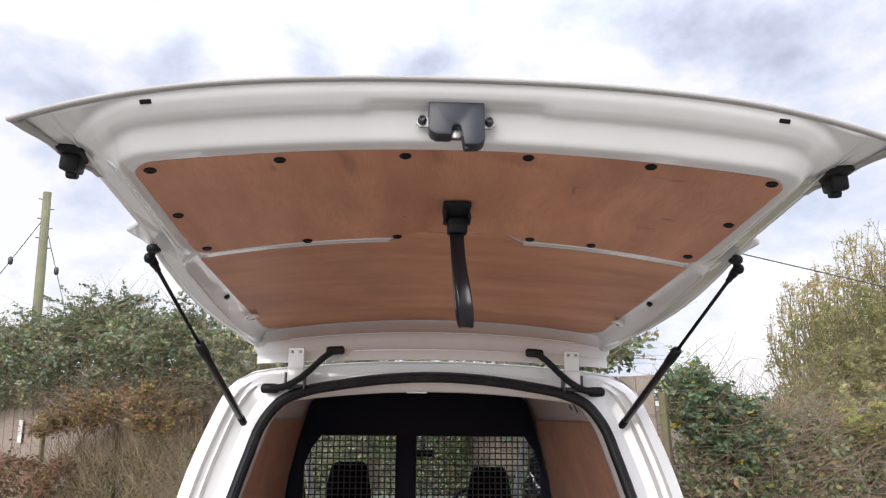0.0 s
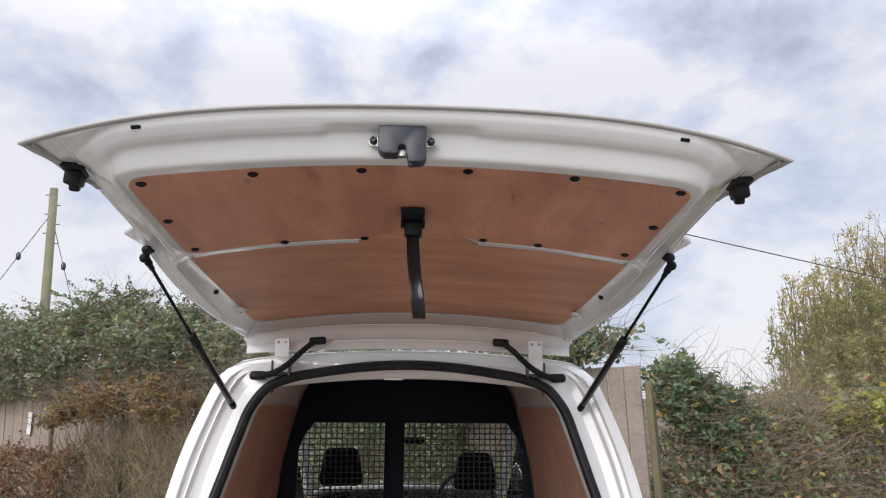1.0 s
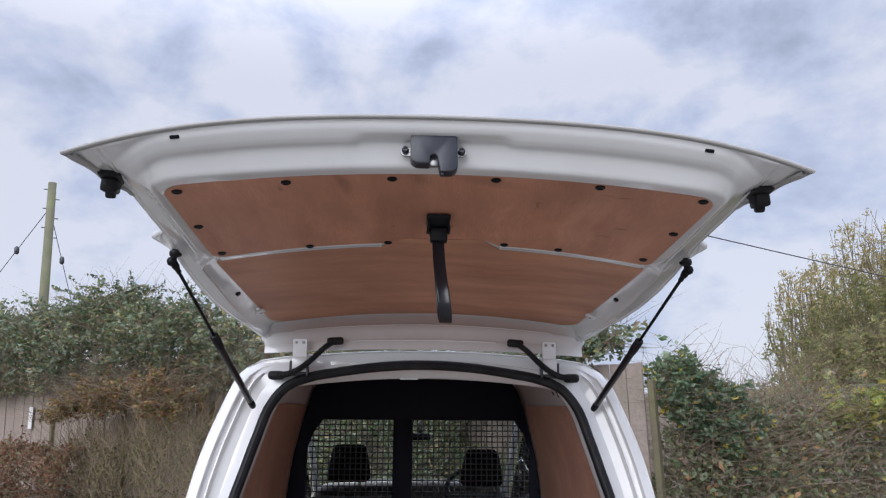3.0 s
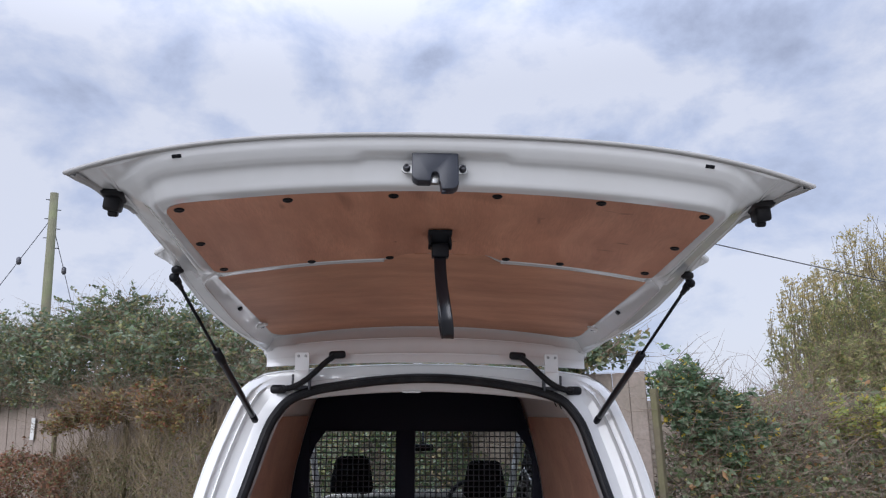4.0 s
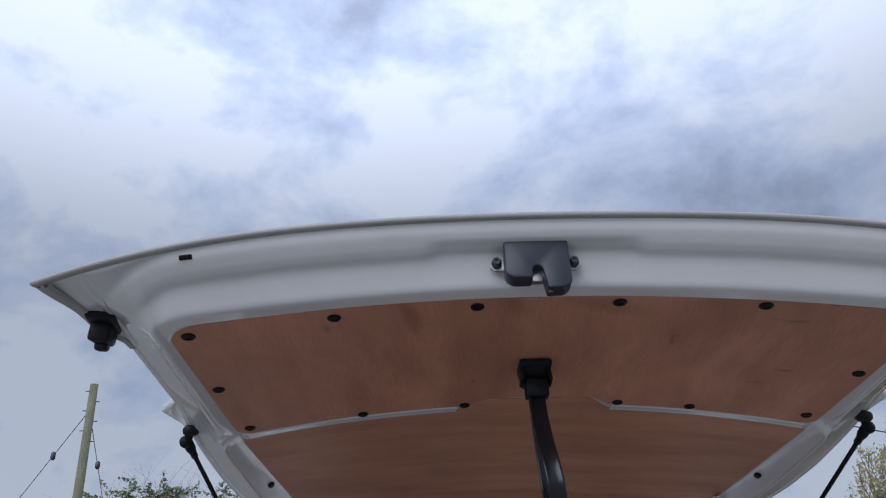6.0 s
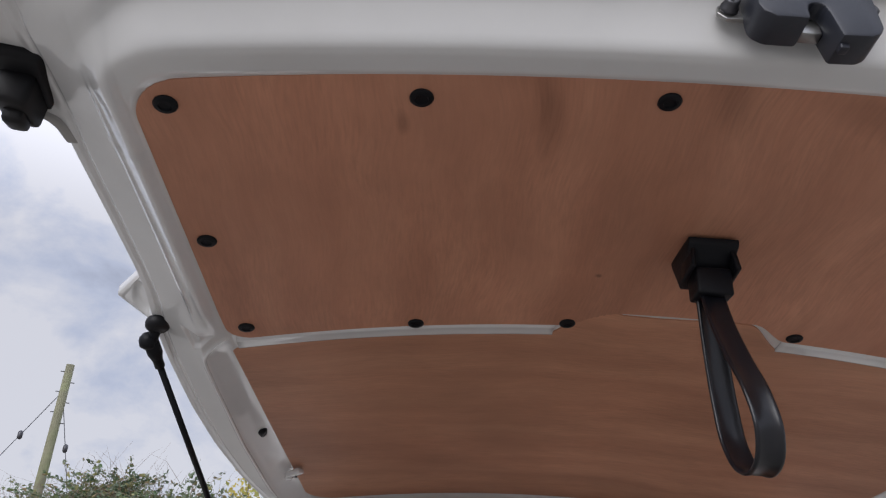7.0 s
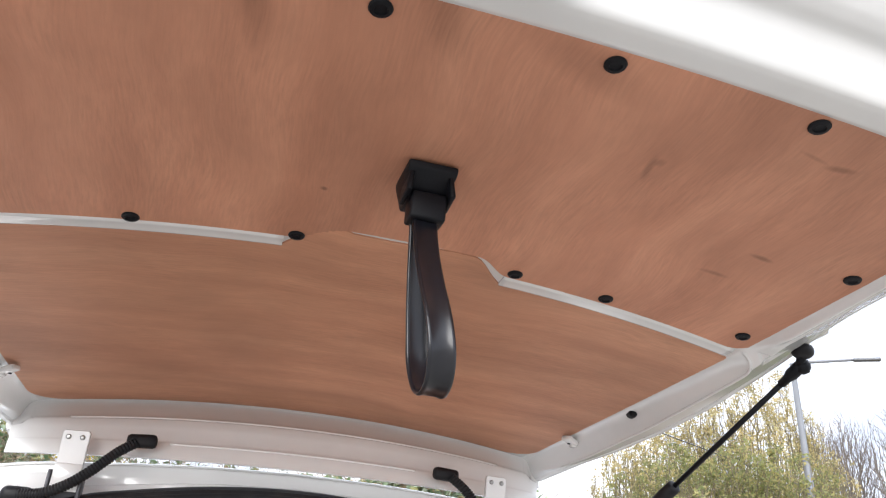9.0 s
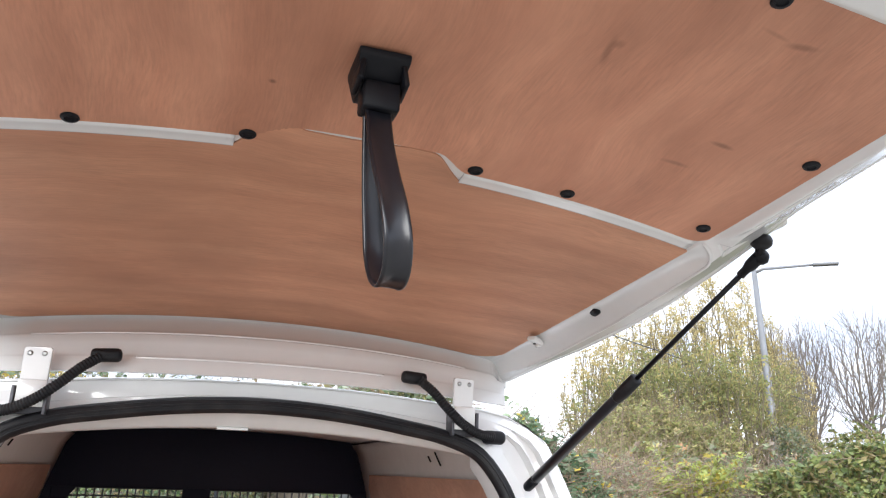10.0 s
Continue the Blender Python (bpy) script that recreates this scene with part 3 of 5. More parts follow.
def gate_z(x, y):
    r = 0.05
    sx, sy = np.abs(x) - panel_half(y), PLY_TIP - y
    ax, ay = np.maximum(sx + r, 0), np.maximum(sy + r, 0)
    inside = np.minimum(np.maximum(sx + r, sy + r), 0)
    s = np.hypot(ax, ay) - r
    w = soft(ay / (ax + ay + 1e-9), 0.10, 0.80)
    deep = np.maximum(s, 0)
    tip = (lip_z(x) - face_z(x, -1.224)) / 0.0752
    pad = soft(0.150 - np.abs(x + 0.024), -0.008, 0.012)
    z_tip = face_z(x, y) + lerp(deep * 1.06, TIP_RISE) * tip + pad * lerp(deep * 1.06, LATCH_PAD)
    z = w * z_tip + (1 - w) * np.where(sx > 0, side_z(x, y), face_z(x, y))
    z = z + 0.0022 * soft(-(s + inside), 0.0, 0.006)
    z = z + (lip_z(x) - z) * soft(sy, 0.094, 0.1005)
    # small three-cornered dimple where the side rail meets the cross rail
    px, py = np.abs(x) - 0.612, y + 0.672
    tri = np.maximum(np.maximum(-py - 0.5 * px - 0.016, py - 0.9 * px - 0.020), px * 1.1 + 0.15 * py - 0.011)
    return z + 0.004 * soft(-tri, -0.002, 0.006)


def step_line(x):
    """Where the upper board ends; it is cut back in the middle."""
    return -0.687 + 0.105 * x * x - 0.036 * soft(x, -0.135, -0.06) * soft(x, 0.172, 0.115)


def build_tailgate():
    rows = np.concatenate([np.linspace(-1.226, -1.00, 96), np.linspace(-0.99, -0.75, 20), np.linspace(-0.745, -0.59, 84), np.linspace(-0.58, 0.0, 44)[:-1], np.linspace(0.0, 0.090, 9)])
    u = np.concatenate([-np.linspace(1, 0.78, 120), np.linspace(-0.77, 0.77, 90), np.linspace(0.78, 1, 120)])
    Y, U = np.meshgrid(rows, u, indexing="ij")
    fwd = np.clip((Y + 0.3) / 0.385, 0, 1) ** 2
    X = U * gate_half(Y)
    Yb = Y + fwd * 0.10 * X * X
    Z = gate_z(X, Yb)
    inner = np.stack([X, Yb, Z], -1)
    # the end by the hinges turns down to the roof, with a pressed crease and a flange
    end = []
    turn_down = [(-0.001, -0.003), (-0.004, -0.008), (-0.012, -0.016), (-0.024, -0.0265), (-0.040, -0.037), (-0.052, -0.0435), (-0.057, -0.0435), (-0.062, -0.047), (-0.070, -0.064), (-0.078, -0.088),
                 (-0.084, -0.0925), (-0.088, -0.0965), (-0.095, -0.115), (-0.101, -0.1275)]
    last = inner[-1]
    smooth_z = 0.1075 - 0.123 * last[:, 0] ** 2
    for i, (dy, dz) in enumerate(turn_down):
        p = soft(i / (len(turn_down) - 1), 0.0, 0.8)
        xx = last[:, 0] ** 2
        end.append(np.stack([last[:, 0] * (1 - 0.034 * p), last[:, 1] + dy * (1 - 1.75 * xx), last[:, 2] * (1 - p) + smooth_z * p + dz * (1 - 0.66 * xx)], -1))
    inner = np.concatenate([inner, np.stack(end)])
    k = len(end)
    # outer skin above it
    crown = lerp(inner[..., 1], [(-1.226, 0.350), (-0.6, 0.285), (0.0, 0.165), (0.2, 0.12)])
    rim = np.maximum(edge_z(inner[..., 1]), inner[..., 2]) + 0.005
    uu = np.abs(np.broadcast_to(u, crown.shape)) ** 2.2
    Zo = crown + (rim - crown) * uu
    tipw = soft(inner[..., 1], -1.15, -1.226)
    Zo = Zo * (1 - tipw) + (lip_z(inner[..., 0]) + 0.005) * tipw
    outer = np.stack([inner[..., 0] * 1.003, inner[..., 1], np.maximum(Zo, inner[..., 2] + 0.005)], -1)
    for i in range(k):
        f = (i + 1) / k
        outer[-k + i, :, 1] = outer[-k - 1, :, 1] + 0.03 * math.sin(f * 3.0) + (inner[-1, :, 1] + 0.004 - outer[-k - 1, :, 1]) * f
        outer[-k + i, :, 2] = outer[-k - 1, :, 2] * (1 - f) + (inner[-1, :, 2] - 0.001) * f
    gate = part("tailgate", shell(inner, outer), WHITE, van, "white painted raised tailgate with pressed inner frame")
    # folded hem of the outer skin along the tip
    x = np.linspace(-0.716, 0.716, 90)
    tip = np.stack([np.stack([x * s, np.full(90, yy), lip_z(x) + dz], -1) for yy, dz, s in ((-1.220, 0.000, 0.994), (-1.222, -0.0030, 0.995), (-1.230, -0.0030, 1.0), (-1.2325, 0.000, 1.002), (-1.231, 0.004, 1.001), (-1.215, 0.006, 0.995))])
    part("tip_hem", sheet(tip), HEM, gate, "grey folded hem")
    for row, half in ((6, 0.46), (11, 0.26)):
        line = end[row][np.abs(end[row][:, 0]) < half]
        part("pressed_bead", tube(smooth_line(line[::4], 60) + np.array([0, 0.0012, 0.0006]), 0.0026, 6), WHITE, gate)
    # rolled rim of the lower board's recess
    a = np.linspace(90, 0, 14)
    cy, r = -0.6585 + 0.042, 0.042
    ry = np.concatenate([cy - r * np.sin(np.radians(a)), np.linspace(cy, 0.0, 40)[1:]])
    rx = bead_x(ry) - r + np.concatenate([r * np.cos(np.radians(a)), np.full(39, r)])
    for sx in (-1, 1):
        thick = np.interp(ry, [-0.66, -0.645, -0.1, 0.0], [0.0010, 0.0026, 0.0026, 0.0010])
        part("recess_rim", tube(np.stack([sx * rx, ry, gate_z(rx, ry) + 0.0012], -1), thick, 8), WHITE, gate)
    # folded hem along the sides of the tip
    for sx in (-1, 1):
        yy = np.concatenate([np.linspace(-1.222, -1.05, 12), np.linspace(-1.045, -1.0, 14)])
        gh = gate_half(yy)
        zf = edge_z(yy) * (1 - soft(-yy, 1.1, 1.2)) + lip_z(gh) * soft(-yy, 1.1, 1.2)
        wide = 0.017 - 0.007 * soft(yy, -1.08, -1.0)
        hem = np.stack([np.stack([sx * (gh + a * wide + b), yy, zf + c], -1) for a, b, c in ((-1, 0.0, 0.002), (-1, 0.0005, -0.0030), (-0.85, 0, -0.0042), (0, 0.000, -0.0042), (0, 0.003, -0.002), (0, 0.003, 0.005))])
        part("side_hem", sheet(hem if sx > 0 else hem[::-1]), HEM, gate, "grey folded hem")
        # ear of the outer skin beside the strut's ball, with a dished middle
        ye = np.linspace(-0.752, -0.590, 40)
        out_x = np.interp(ye, [-0.752, -0.735, -0.722, -0.672, -0.664, -0.640, -0.615, -0.590], [0.664, 0.674, 0.686, 0.728, 0.728, 0.692, 0.670, 0.658])
        out_z = np.interp(ye, [-0.752, -0.735, -0.664, -0.62, -0.590], [0.212, 0.220, 0.2095, 0.176, 0.160])
        v = np.linspace(0, 1, 30)[None]
        ex = (side_half(ye) - 0.010)[:, None] * (1 - v) + out_x[:, None] * v
        ez = (edge_z(ye) - 0.0035)[:, None] * (1 - v) + out_z[:, None] * v
        dish = np.hypot((ex - 0.684 - 0.2 * (ye[:, None] + 0.69)) / 0.015, (ye[:, None] + 0.690) / 0.024)
        rim = np.interp(v, [0, 0.86, 0.90, 1.0], [0, 0, -0.002, -0.002])
        ear = np.stack([sx * ex, np.broadcast_to(ye[:, None], ex.shape), ez + rim + 0.008 * soft(1.2 - dish, 0.0, 0.5)], -1)
        back = ear + np.array([0, 0, 0.010])
        sharp(part("skin_ear", shell(ear, back) if sx < 0 else shell(ear[:, ::-1], back[:, ::-1]), WHITE, gate, "white dished corner of the outer skin"), 50)
    return sharp(gate, 42)


gate = build_tailgate()


def spread(n, edge):
    """Columns from -1 to 1, closer together near the ends."""
    m = np.linspace(-(1 - edge), 1 - edge, n)
    e = 1 - edge * (1 - np.sin(np.linspace(0, np.pi / 2, 14)))
    return np.concatenate([-e[::-1], m[1:-1], e])


def ply_board(y0, y1, radius0, radius1, n_y, lift, thick=0.004, shift=0.0):
    """A thin board on the tailgate's face between two edges, y0(x) and y1(x), with rounded corners."""
    u = spread(121, 0.12)
    hw0, hw1 = panel_half(y0(0.0) + 0.02), panel_half(y1(0.0) - 0.02)

    def corner(hw, r):
        d = np.clip((np.abs(u) * hw - (hw - r)) / r, 0, 0.9999)
        return r * (1 - np.sqrt(1 - d * d))

    a = y0(u * hw0) + corner(hw0, radius0)
    b = y1(u * hw1) - corner(hw1, radius1)
    v = np.linspace(0, 1, n_y)[:, None]
    Y = a[None] * (1 - v) + b[None] * v
    X = u[None] * panel_half(Y) + shift
    Z = face_z(X, Y) - lift
    return shell(np.stack([X, Y, Z], -1), np.stack([X, Y, Z + thick], -1))


def tongue(x):
    """Upper edge of the lower board: a tongue closes the gap in the middle."""
    gap = np.interp(x, [-0.140, -0.118, -0.06, -0.05, 0.0, 0.05, 0.085, 0.120, 0.140, 0.165, 0.176], [0.028, 0.0005, 0.0005, 0.006, 0.009, 0.007, 0.002, 0.004, 0.010, 0.018, 0.028])
    return step_line(x) + gap


upper = part("upper_plywood_panel", ply_board(lambda x: PLY_TIP + 0.02 * x * x, step_line, 0.045, 0.034, 40, 0.0, shift=0.003), PLY_UP, gate, "reddish hardwood plywood panel, matt, short grain")
lower = part("lower_plywood_panel", ply_board(tongue, lambda x: 0.083 + 0.09 * x * x, 0.004, 0.07, 60, 0.0, shift=-0.001), PLY_LOW, gate, "reddish hardwood plywood panel, matt, long grain")
sharp(upper), sharp(lower)


def build_step():
    """The white pressed rail that shows between the two boards, in two lengths."""
    prof = [(-0.004, 0.0030), (0.0005, 0.0010), (0.003, -0.0012), (0.006, -0.0016), (0.009, -0.0012), (0.019, -0.0012), (0.022, -0.0016), (0.025, -0.0012), (0.0275, 0.0010), (0.032, 0.0030)]
    for x in (np.linspace(-0.562, -0.136, 40), np.linspace(0.170, 0.562, 40)):
        P = np.stack([np.stack([x, step_line(x) + a, face_z(x, step_line(x) + a) + b], -1) for a, b in prof])
        part("cross_rail", shell(P, P + np.array([0, 0, 0.004])), WHITE, gate)


build_step()


def normal_turn(x, y):
    """The turn that lays a piece against the tailgate's face, its z away from the board."""
    sl = (face_z(x, y + 0.01) - face_z(x, y - 0.01)) / 0.02
    nrm = Vector((-2 * BOW * x, float(sl), -1)).normalized()
    return Matrix.Translation((x, y, float(face_z(x, y)))) @ nrm.to_track_quat("Z", "Y").to_matrix().to_4x4()


CAP = lathe([(0.0105, 0.0), (0.0108, 0.0012), (0.0095, 0.0028), (0.0062, 0.0034), (0.0055, 0.0018), (0.0015, 0.0016)], sides=18)
cap_mesh = None
for x, y in ((-0.542, -1.092), (-0.323, -1.096), (-0.106, -1.100), (0.109, -1.106), (0.326, -1.108), (0.545, -1.102), (-0.551, -0.886), (0.552, -0.902),
             (-0.543, -0.686), (-0.322, -0.684), (-0.121, -0.692), (0.180, -0.698), (0.322, -0.692), (0.544, -0.698)):
    if cap_mesh is None:
        cap = sharp(part("screw_cap", CAP, BLACK, gate, "round black plastic screw cap"), 40)
        cap_mesh = cap.data
    else:
        cap = new("screw_cap", cap_mesh)
        cap.parent = gate
        tagged(cap, "round black plastic screw cap")
    cap.matrix_local = normal_turn(x, y)


# latch: moulded cover with a keyhole slot, steel side lugs and screws
def build_latch():
    w, h = 0.0455, 0.031
    slot = [(0.0073 * math.cos(a), -0.0275 + 0.0073 * math.sin(a)) for a in np.linspace(0, math.pi, 9)]
    out = [(-w + 0.006, h + 0.004), (w - 0.006, h + 0.004), (w - 0.001, h + 0.001), (w, h - 0.003), (w + 0.001, -h - 0.014), (w - 0.004, -h - 0.021), (w - 0.011, -h - 0.0245), (0.0125, -h - 0.0255)]
    out += slot + [(-0.0075, -h - 0.008), (-0.012, -h - 0.0085), (-w + 0.012, -h - 0.0085), (-w + 0.003, -h - 0.003), (-w, -h + 0.004), (-w, h + 0.001)]
    tilt = Matrix.Translation((-0.024, -1.203, 0.2875)) @ pose(0, 0, 0, 84, 0, 0)
    sharp(part("latch", prism(out, -0.030, 0.0, tilt, 0.0030), LATCH, gate, "dark grey moulded latch cover with keyhole slot"), 30)
    part("latch_claw", prism([(-0.008, -0.038), (0.008, -0.038), (0.008, -0.018), (-0.008, -0.018)], -0.026, -0.016, tilt, 0.001), STEEL, gate, "bright steel latch claw")
    part("latch_tab", box(tuple(tilt @ Vector((0.017, -h - 0.026, -0.012))), (0.007, 0.008, 0.006), 0.001), LATCH, gate)
    for sx in (-1, 1):
        lug = [(sx * (w - 0.004), 0.004), (sx * (w + 0.012), 0.006), (sx * (w + 0.019), 0.000), (sx * (w + 0.020), -0.008), (sx * (w + 0.013), -0.014), (sx * (w - 0.004), -0.014)]
        if sx < 0:
            lug = lug[::-1]
        part("latch_lug", prism(lug, -0.030, -0.026, tilt, 0.0008), STEEL, gate, "bright steel latch lug", smooth=False)
        bolt = tilt @ Matrix.Translation((sx * (w + 0.010), -0.003, -0.026))
        part("latch_bolt", lathe([(0.0075, 0), (0.0075, 0.003), (0.006, 0.0035), (0.006, 0.010), (0.0048, 0.011), (0.0033, 0.011), (0.0032, 0.007), (0.001, 0.007)], bolt, 14), DARK_STEEL, gate, "dark socket-head bolt")


build_latch()


# pull handle: moulded mount and a looped strap
def build_pull():
    y0, x0 = -0.876, 0.000
    zf = float(face_z(x0, y0))
    bm = bmesh.new()
    levels = [(0.028, 0.032, 0.0, 0.032), (0.028, 0.032, -0.008, 0.030), (0.021, 0.027, -0.036, 0.006)]
    rings = [[bm.verts.new((x0 + sx * a, y0 + (b if sy > 0 else -front) + (0.003 if z < -0.02 else 0), zf + z)) for sx, sy in ((-1, -1), (1, -1), (1, 1), (-1, 1))] for a, b, z, front in levels]
    for r0, r1 in zip(rings, rings[1:]):
        for k in range(4):
            bm.faces.new((r0[k], r0[(k + 1) % 4], r1[(k + 1) % 4], r1[k]))
    bm.faces.new(rings[0][::-1]); bm.faces.new(rings[-1])
    bmesh.ops.recalc_face_normals(bm, faces=bm.faces[:])
    bmesh.ops.bevel(bm, geom=bm.edges[:], offset=0.002, segments=2, affect="EDGES", profile=0.5)
    sharp(part("handle_mount", bm, BLACK, gate, "black moulded handle mount"), 30)
    part("handle_sleeve", box((x0 + 0.001, y0 - 0.004, zf - 0.045), (0.040, 0.030, 0.032), 0.003), BLACK, gate, "black plastic sleeve")
    for sx in (-1, 1):
        part("mount_cheek", box((x0 + sx * 0.0230, y0 - 0.010, zf - 0.021), (0.006, 0.036, 0.034), 0.002, pose(0, 0, 0, -8, sx * -7, 0)), BLACK, gate)
    top = zf - 0.055
    loop = smooth_line([(x0, y0 - 0.007, top), (x0 + 0.001, y0 - 0.022, top - 0.040), (x0 + 0.004, y0 - 0.044, top - 0.085), (x0 + 0.009, y0 - 0.066, top - 0.130), (x0 + 0.013, y0 - 0.070, top - 0.162),
                        (x0 + 0.016, y0 - 0.056, top - 0.187), (x0 + 0.017, y0 - 0.031, top - 0.196), (x0 + 0.016, y0 - 0.006, top - 0.187), (x0 + 0.013, y0 + 0.010, top - 0.162), (x0 + 0.010, y0 + 0.016, top - 0.120), (x0 + 0.005, y0 + 0.012, top - 0.065), (x0, y0 + 0.004, top)], 70)
    part("pull_strap", ribbon(loop, (1, 0.08, 0), 0.028, 0.0035), SATIN, gate, "looped black strap, shiny and worn")


build_pull()

# rubber buffers at the two tip corners
for sx in (-1, 1):
    turn = pose(0, 0, 0, 0, 0, sx * -12)
    g = merge(box((sx * 0.684, -1.064, 0.2475), (0.046, 0.094, 0.016), 0.006, turn),
              box((sx * 0.688, -1.058, 0.233), (0.032, 0.054, 0.034), 0.006, pose(0, 0, 0, 10, sx * -6, sx * -12)),
              box((sx * 0.689, -1.052, 0.215), (0.019, 0.028, 0.018), 0.005, pose(0, 0, 0, 14, 0, sx * -12)))
    part("rubber_buffer", g, RUBBER, gate, "black rubber corner buffer")
    # slot near the lip, a black solid for the shade inside; drain hole and white clip in the side rail
    part("slot_shade", box((sx * 0.516, -1.2172, float(gate_z(np.array(0.516), np.array(-1.2172)))), (0.018, 0.0075, 0.0035), 0.0016, pose(0, 0, 0, -58, sx * 9, sx * -6), 3), BLACK, gate)
    hx, hy, slope = 0.5755, -0.322, float(gate_z(np.array(0.579), np.array(-0.322)) - gate_z(np.array(0.572), np.array(-0.322))) / 0.007
    hole = prism([(0.0085 * math.cos(a), 0.0145 * math.sin(a)) for a in np.linspace(0, 2 * math.pi, 20, endpoint=False)], -0.0032, 0.006, Matrix.Translation((sx * hx, hy, float(gate_z(np.array(hx), np.array(hy))))) @ pose(0, 0, 0, 0, -sx * (math.degrees(math.atan(slope)) - 22), 0))
    part("side_hole", hole, BLACK, gate)
    clip = merge(box((sx * 0.546, -0.118, 0.089), (0.030, 0.026, 0.010), 0.003, pose(0, 0, 0, 6, sx * 20, sx * 20)), box((sx * 0.557, -0.110, 0.084), (0.014, 0.016, 0.016), 0.004))
    part("white_clip", clip, WHITE, gate, "small white plastic clip")
    part("clip_hole", lathe([(0.003, 0), (0.003, 0.002), (0.001, 0.002)], Matrix.Translation((sx * 0.542, -0.120, 0.0825)) @ pose(0, 0, 0, 180, 0, 0), 10), BLACK, gate)


# gas struts
def build_strut(sx):
    ball, base = Vector((sx * 0.674, -0.656 - sx * 0.004, 0.149)), Vector((sx * 0.570, -0.029, -0.213))
    disc = Vector((sx * 0.6615, -0.680 - sx * 0.004, 0.166))
    d = (base - ball).normalized()
    q = d.to_track_quat("Z", "Y").to_matrix().to_4x4()
    L = (base - ball).length
    at = lambda s: Matrix.Translation(ball + d * s) @ q
    strut = part("gas_strut", lathe([(0.0045, 0), (0.0045, L * 0.465)], at(0.03), 12), BLACK, van, "black gas strut holding the tailgate")
    part("strut_cylinder", lathe([(0.0100, 0), (0.0105, 0.002), (0.0105, L * 0.535 - 0.035), (0.008, L * 0.535 - 0.028)], at(L * 0.465), 16), SATIN, strut)
    part("strut_collar", lathe([(0.0085, -0.012), (0.0125, -0.009), (0.0130, 0.030), (0.0115, 0.052), (0.0107, 0.055)], at(L * 0.465), 16), RUBBER, strut)
    part("strut_end", lathe([(0.006, 0), (0.0102, 0.003), (0.0102, 0.022), (0.0085, 0.028), (0.007, 0.034), (0.007, 0.046), (0.004, 0.047)], at(-0.004), 14), BLACK, strut)
    part("strut_foot", lathe([(0.008, -0.03), (0.011, -0.026), (0.011, 0.002), (0.008, 0.008)], at(L), 14), BLACK, strut)
    seat = Matrix.Translation(disc) @ pose(0, 0, 0, -6, sx * 12, 0)
    part("strut_stud", lathe([(0.009, -0.009), (0.0130, -0.007), (0.0162, -0.003), (0.0165, 0.003), (0.0150, 0.007), (0.010, 0.009)], seat, 18), RUBBER, strut)
    part("strut_neck", tube([disc, disc + (ball - disc) * 0.6, ball], [0.0075, 0.0070, 0.0080], 10), BLACK, strut)
    part("strut_ball", lathe([(0.003, -0.012), (0.009, -0.009), (0.0118, -0.002), (0.0118, 0.003), (0.009, 0.009), (0.004, 0.012)], Matrix.Translation(ball + Vector((sx * 0.003, -0.004, 0))), 16), BLACK, strut)


build_strut(-1)
build_strut(1)

# ---- body shell ----
OUT = [(0, -0.024), (0.2, -0.028), (0.4, -0.040), (0.52, -0.050), (0.575, -0.059), (0.610, -0.079), (0.634, -0.112), (0.656, -0.165), (0.682, -0.235), (0.724, -0.370), (0.752, -0.510), (0.785, -0.750), (0.800, -1.0), (0.790, -1.250), (0.760, -1.420)]
SEAL = [(0, -0.072), (0.15, -0.079), (0.30, -0.099), (0.395, -0.118), (0.468, -0.150), (0.512, -0.205), (0.551, -0.317), (0.580, -0.420), (0.605, -0.510), (0.628, -0.650), (0.645, -0.90), (0.630, -1.15), (0.600, -1.22)]


def rear_y(z, x=0.0):
    return 0.20 * x * x * soft(np.asarray(z), -0.13, -0.06) + 0.030 + 0.25 * (np.asarray(z) + 0.05) * np.where(np.asarray(z) > -0.5, 1.0, 0.8) - np.where(np.asarray(z) > -0.5, 0, 0.0225)


def ring(half, n):
    """A half outline in x, z made whole and evenly divided."""
    c = smooth_line([(x, z, 0) for x, z in half], n)[:, :2]
    c = np.concatenate([c[::-1] * [-1, 1], c[1:]])
    return c


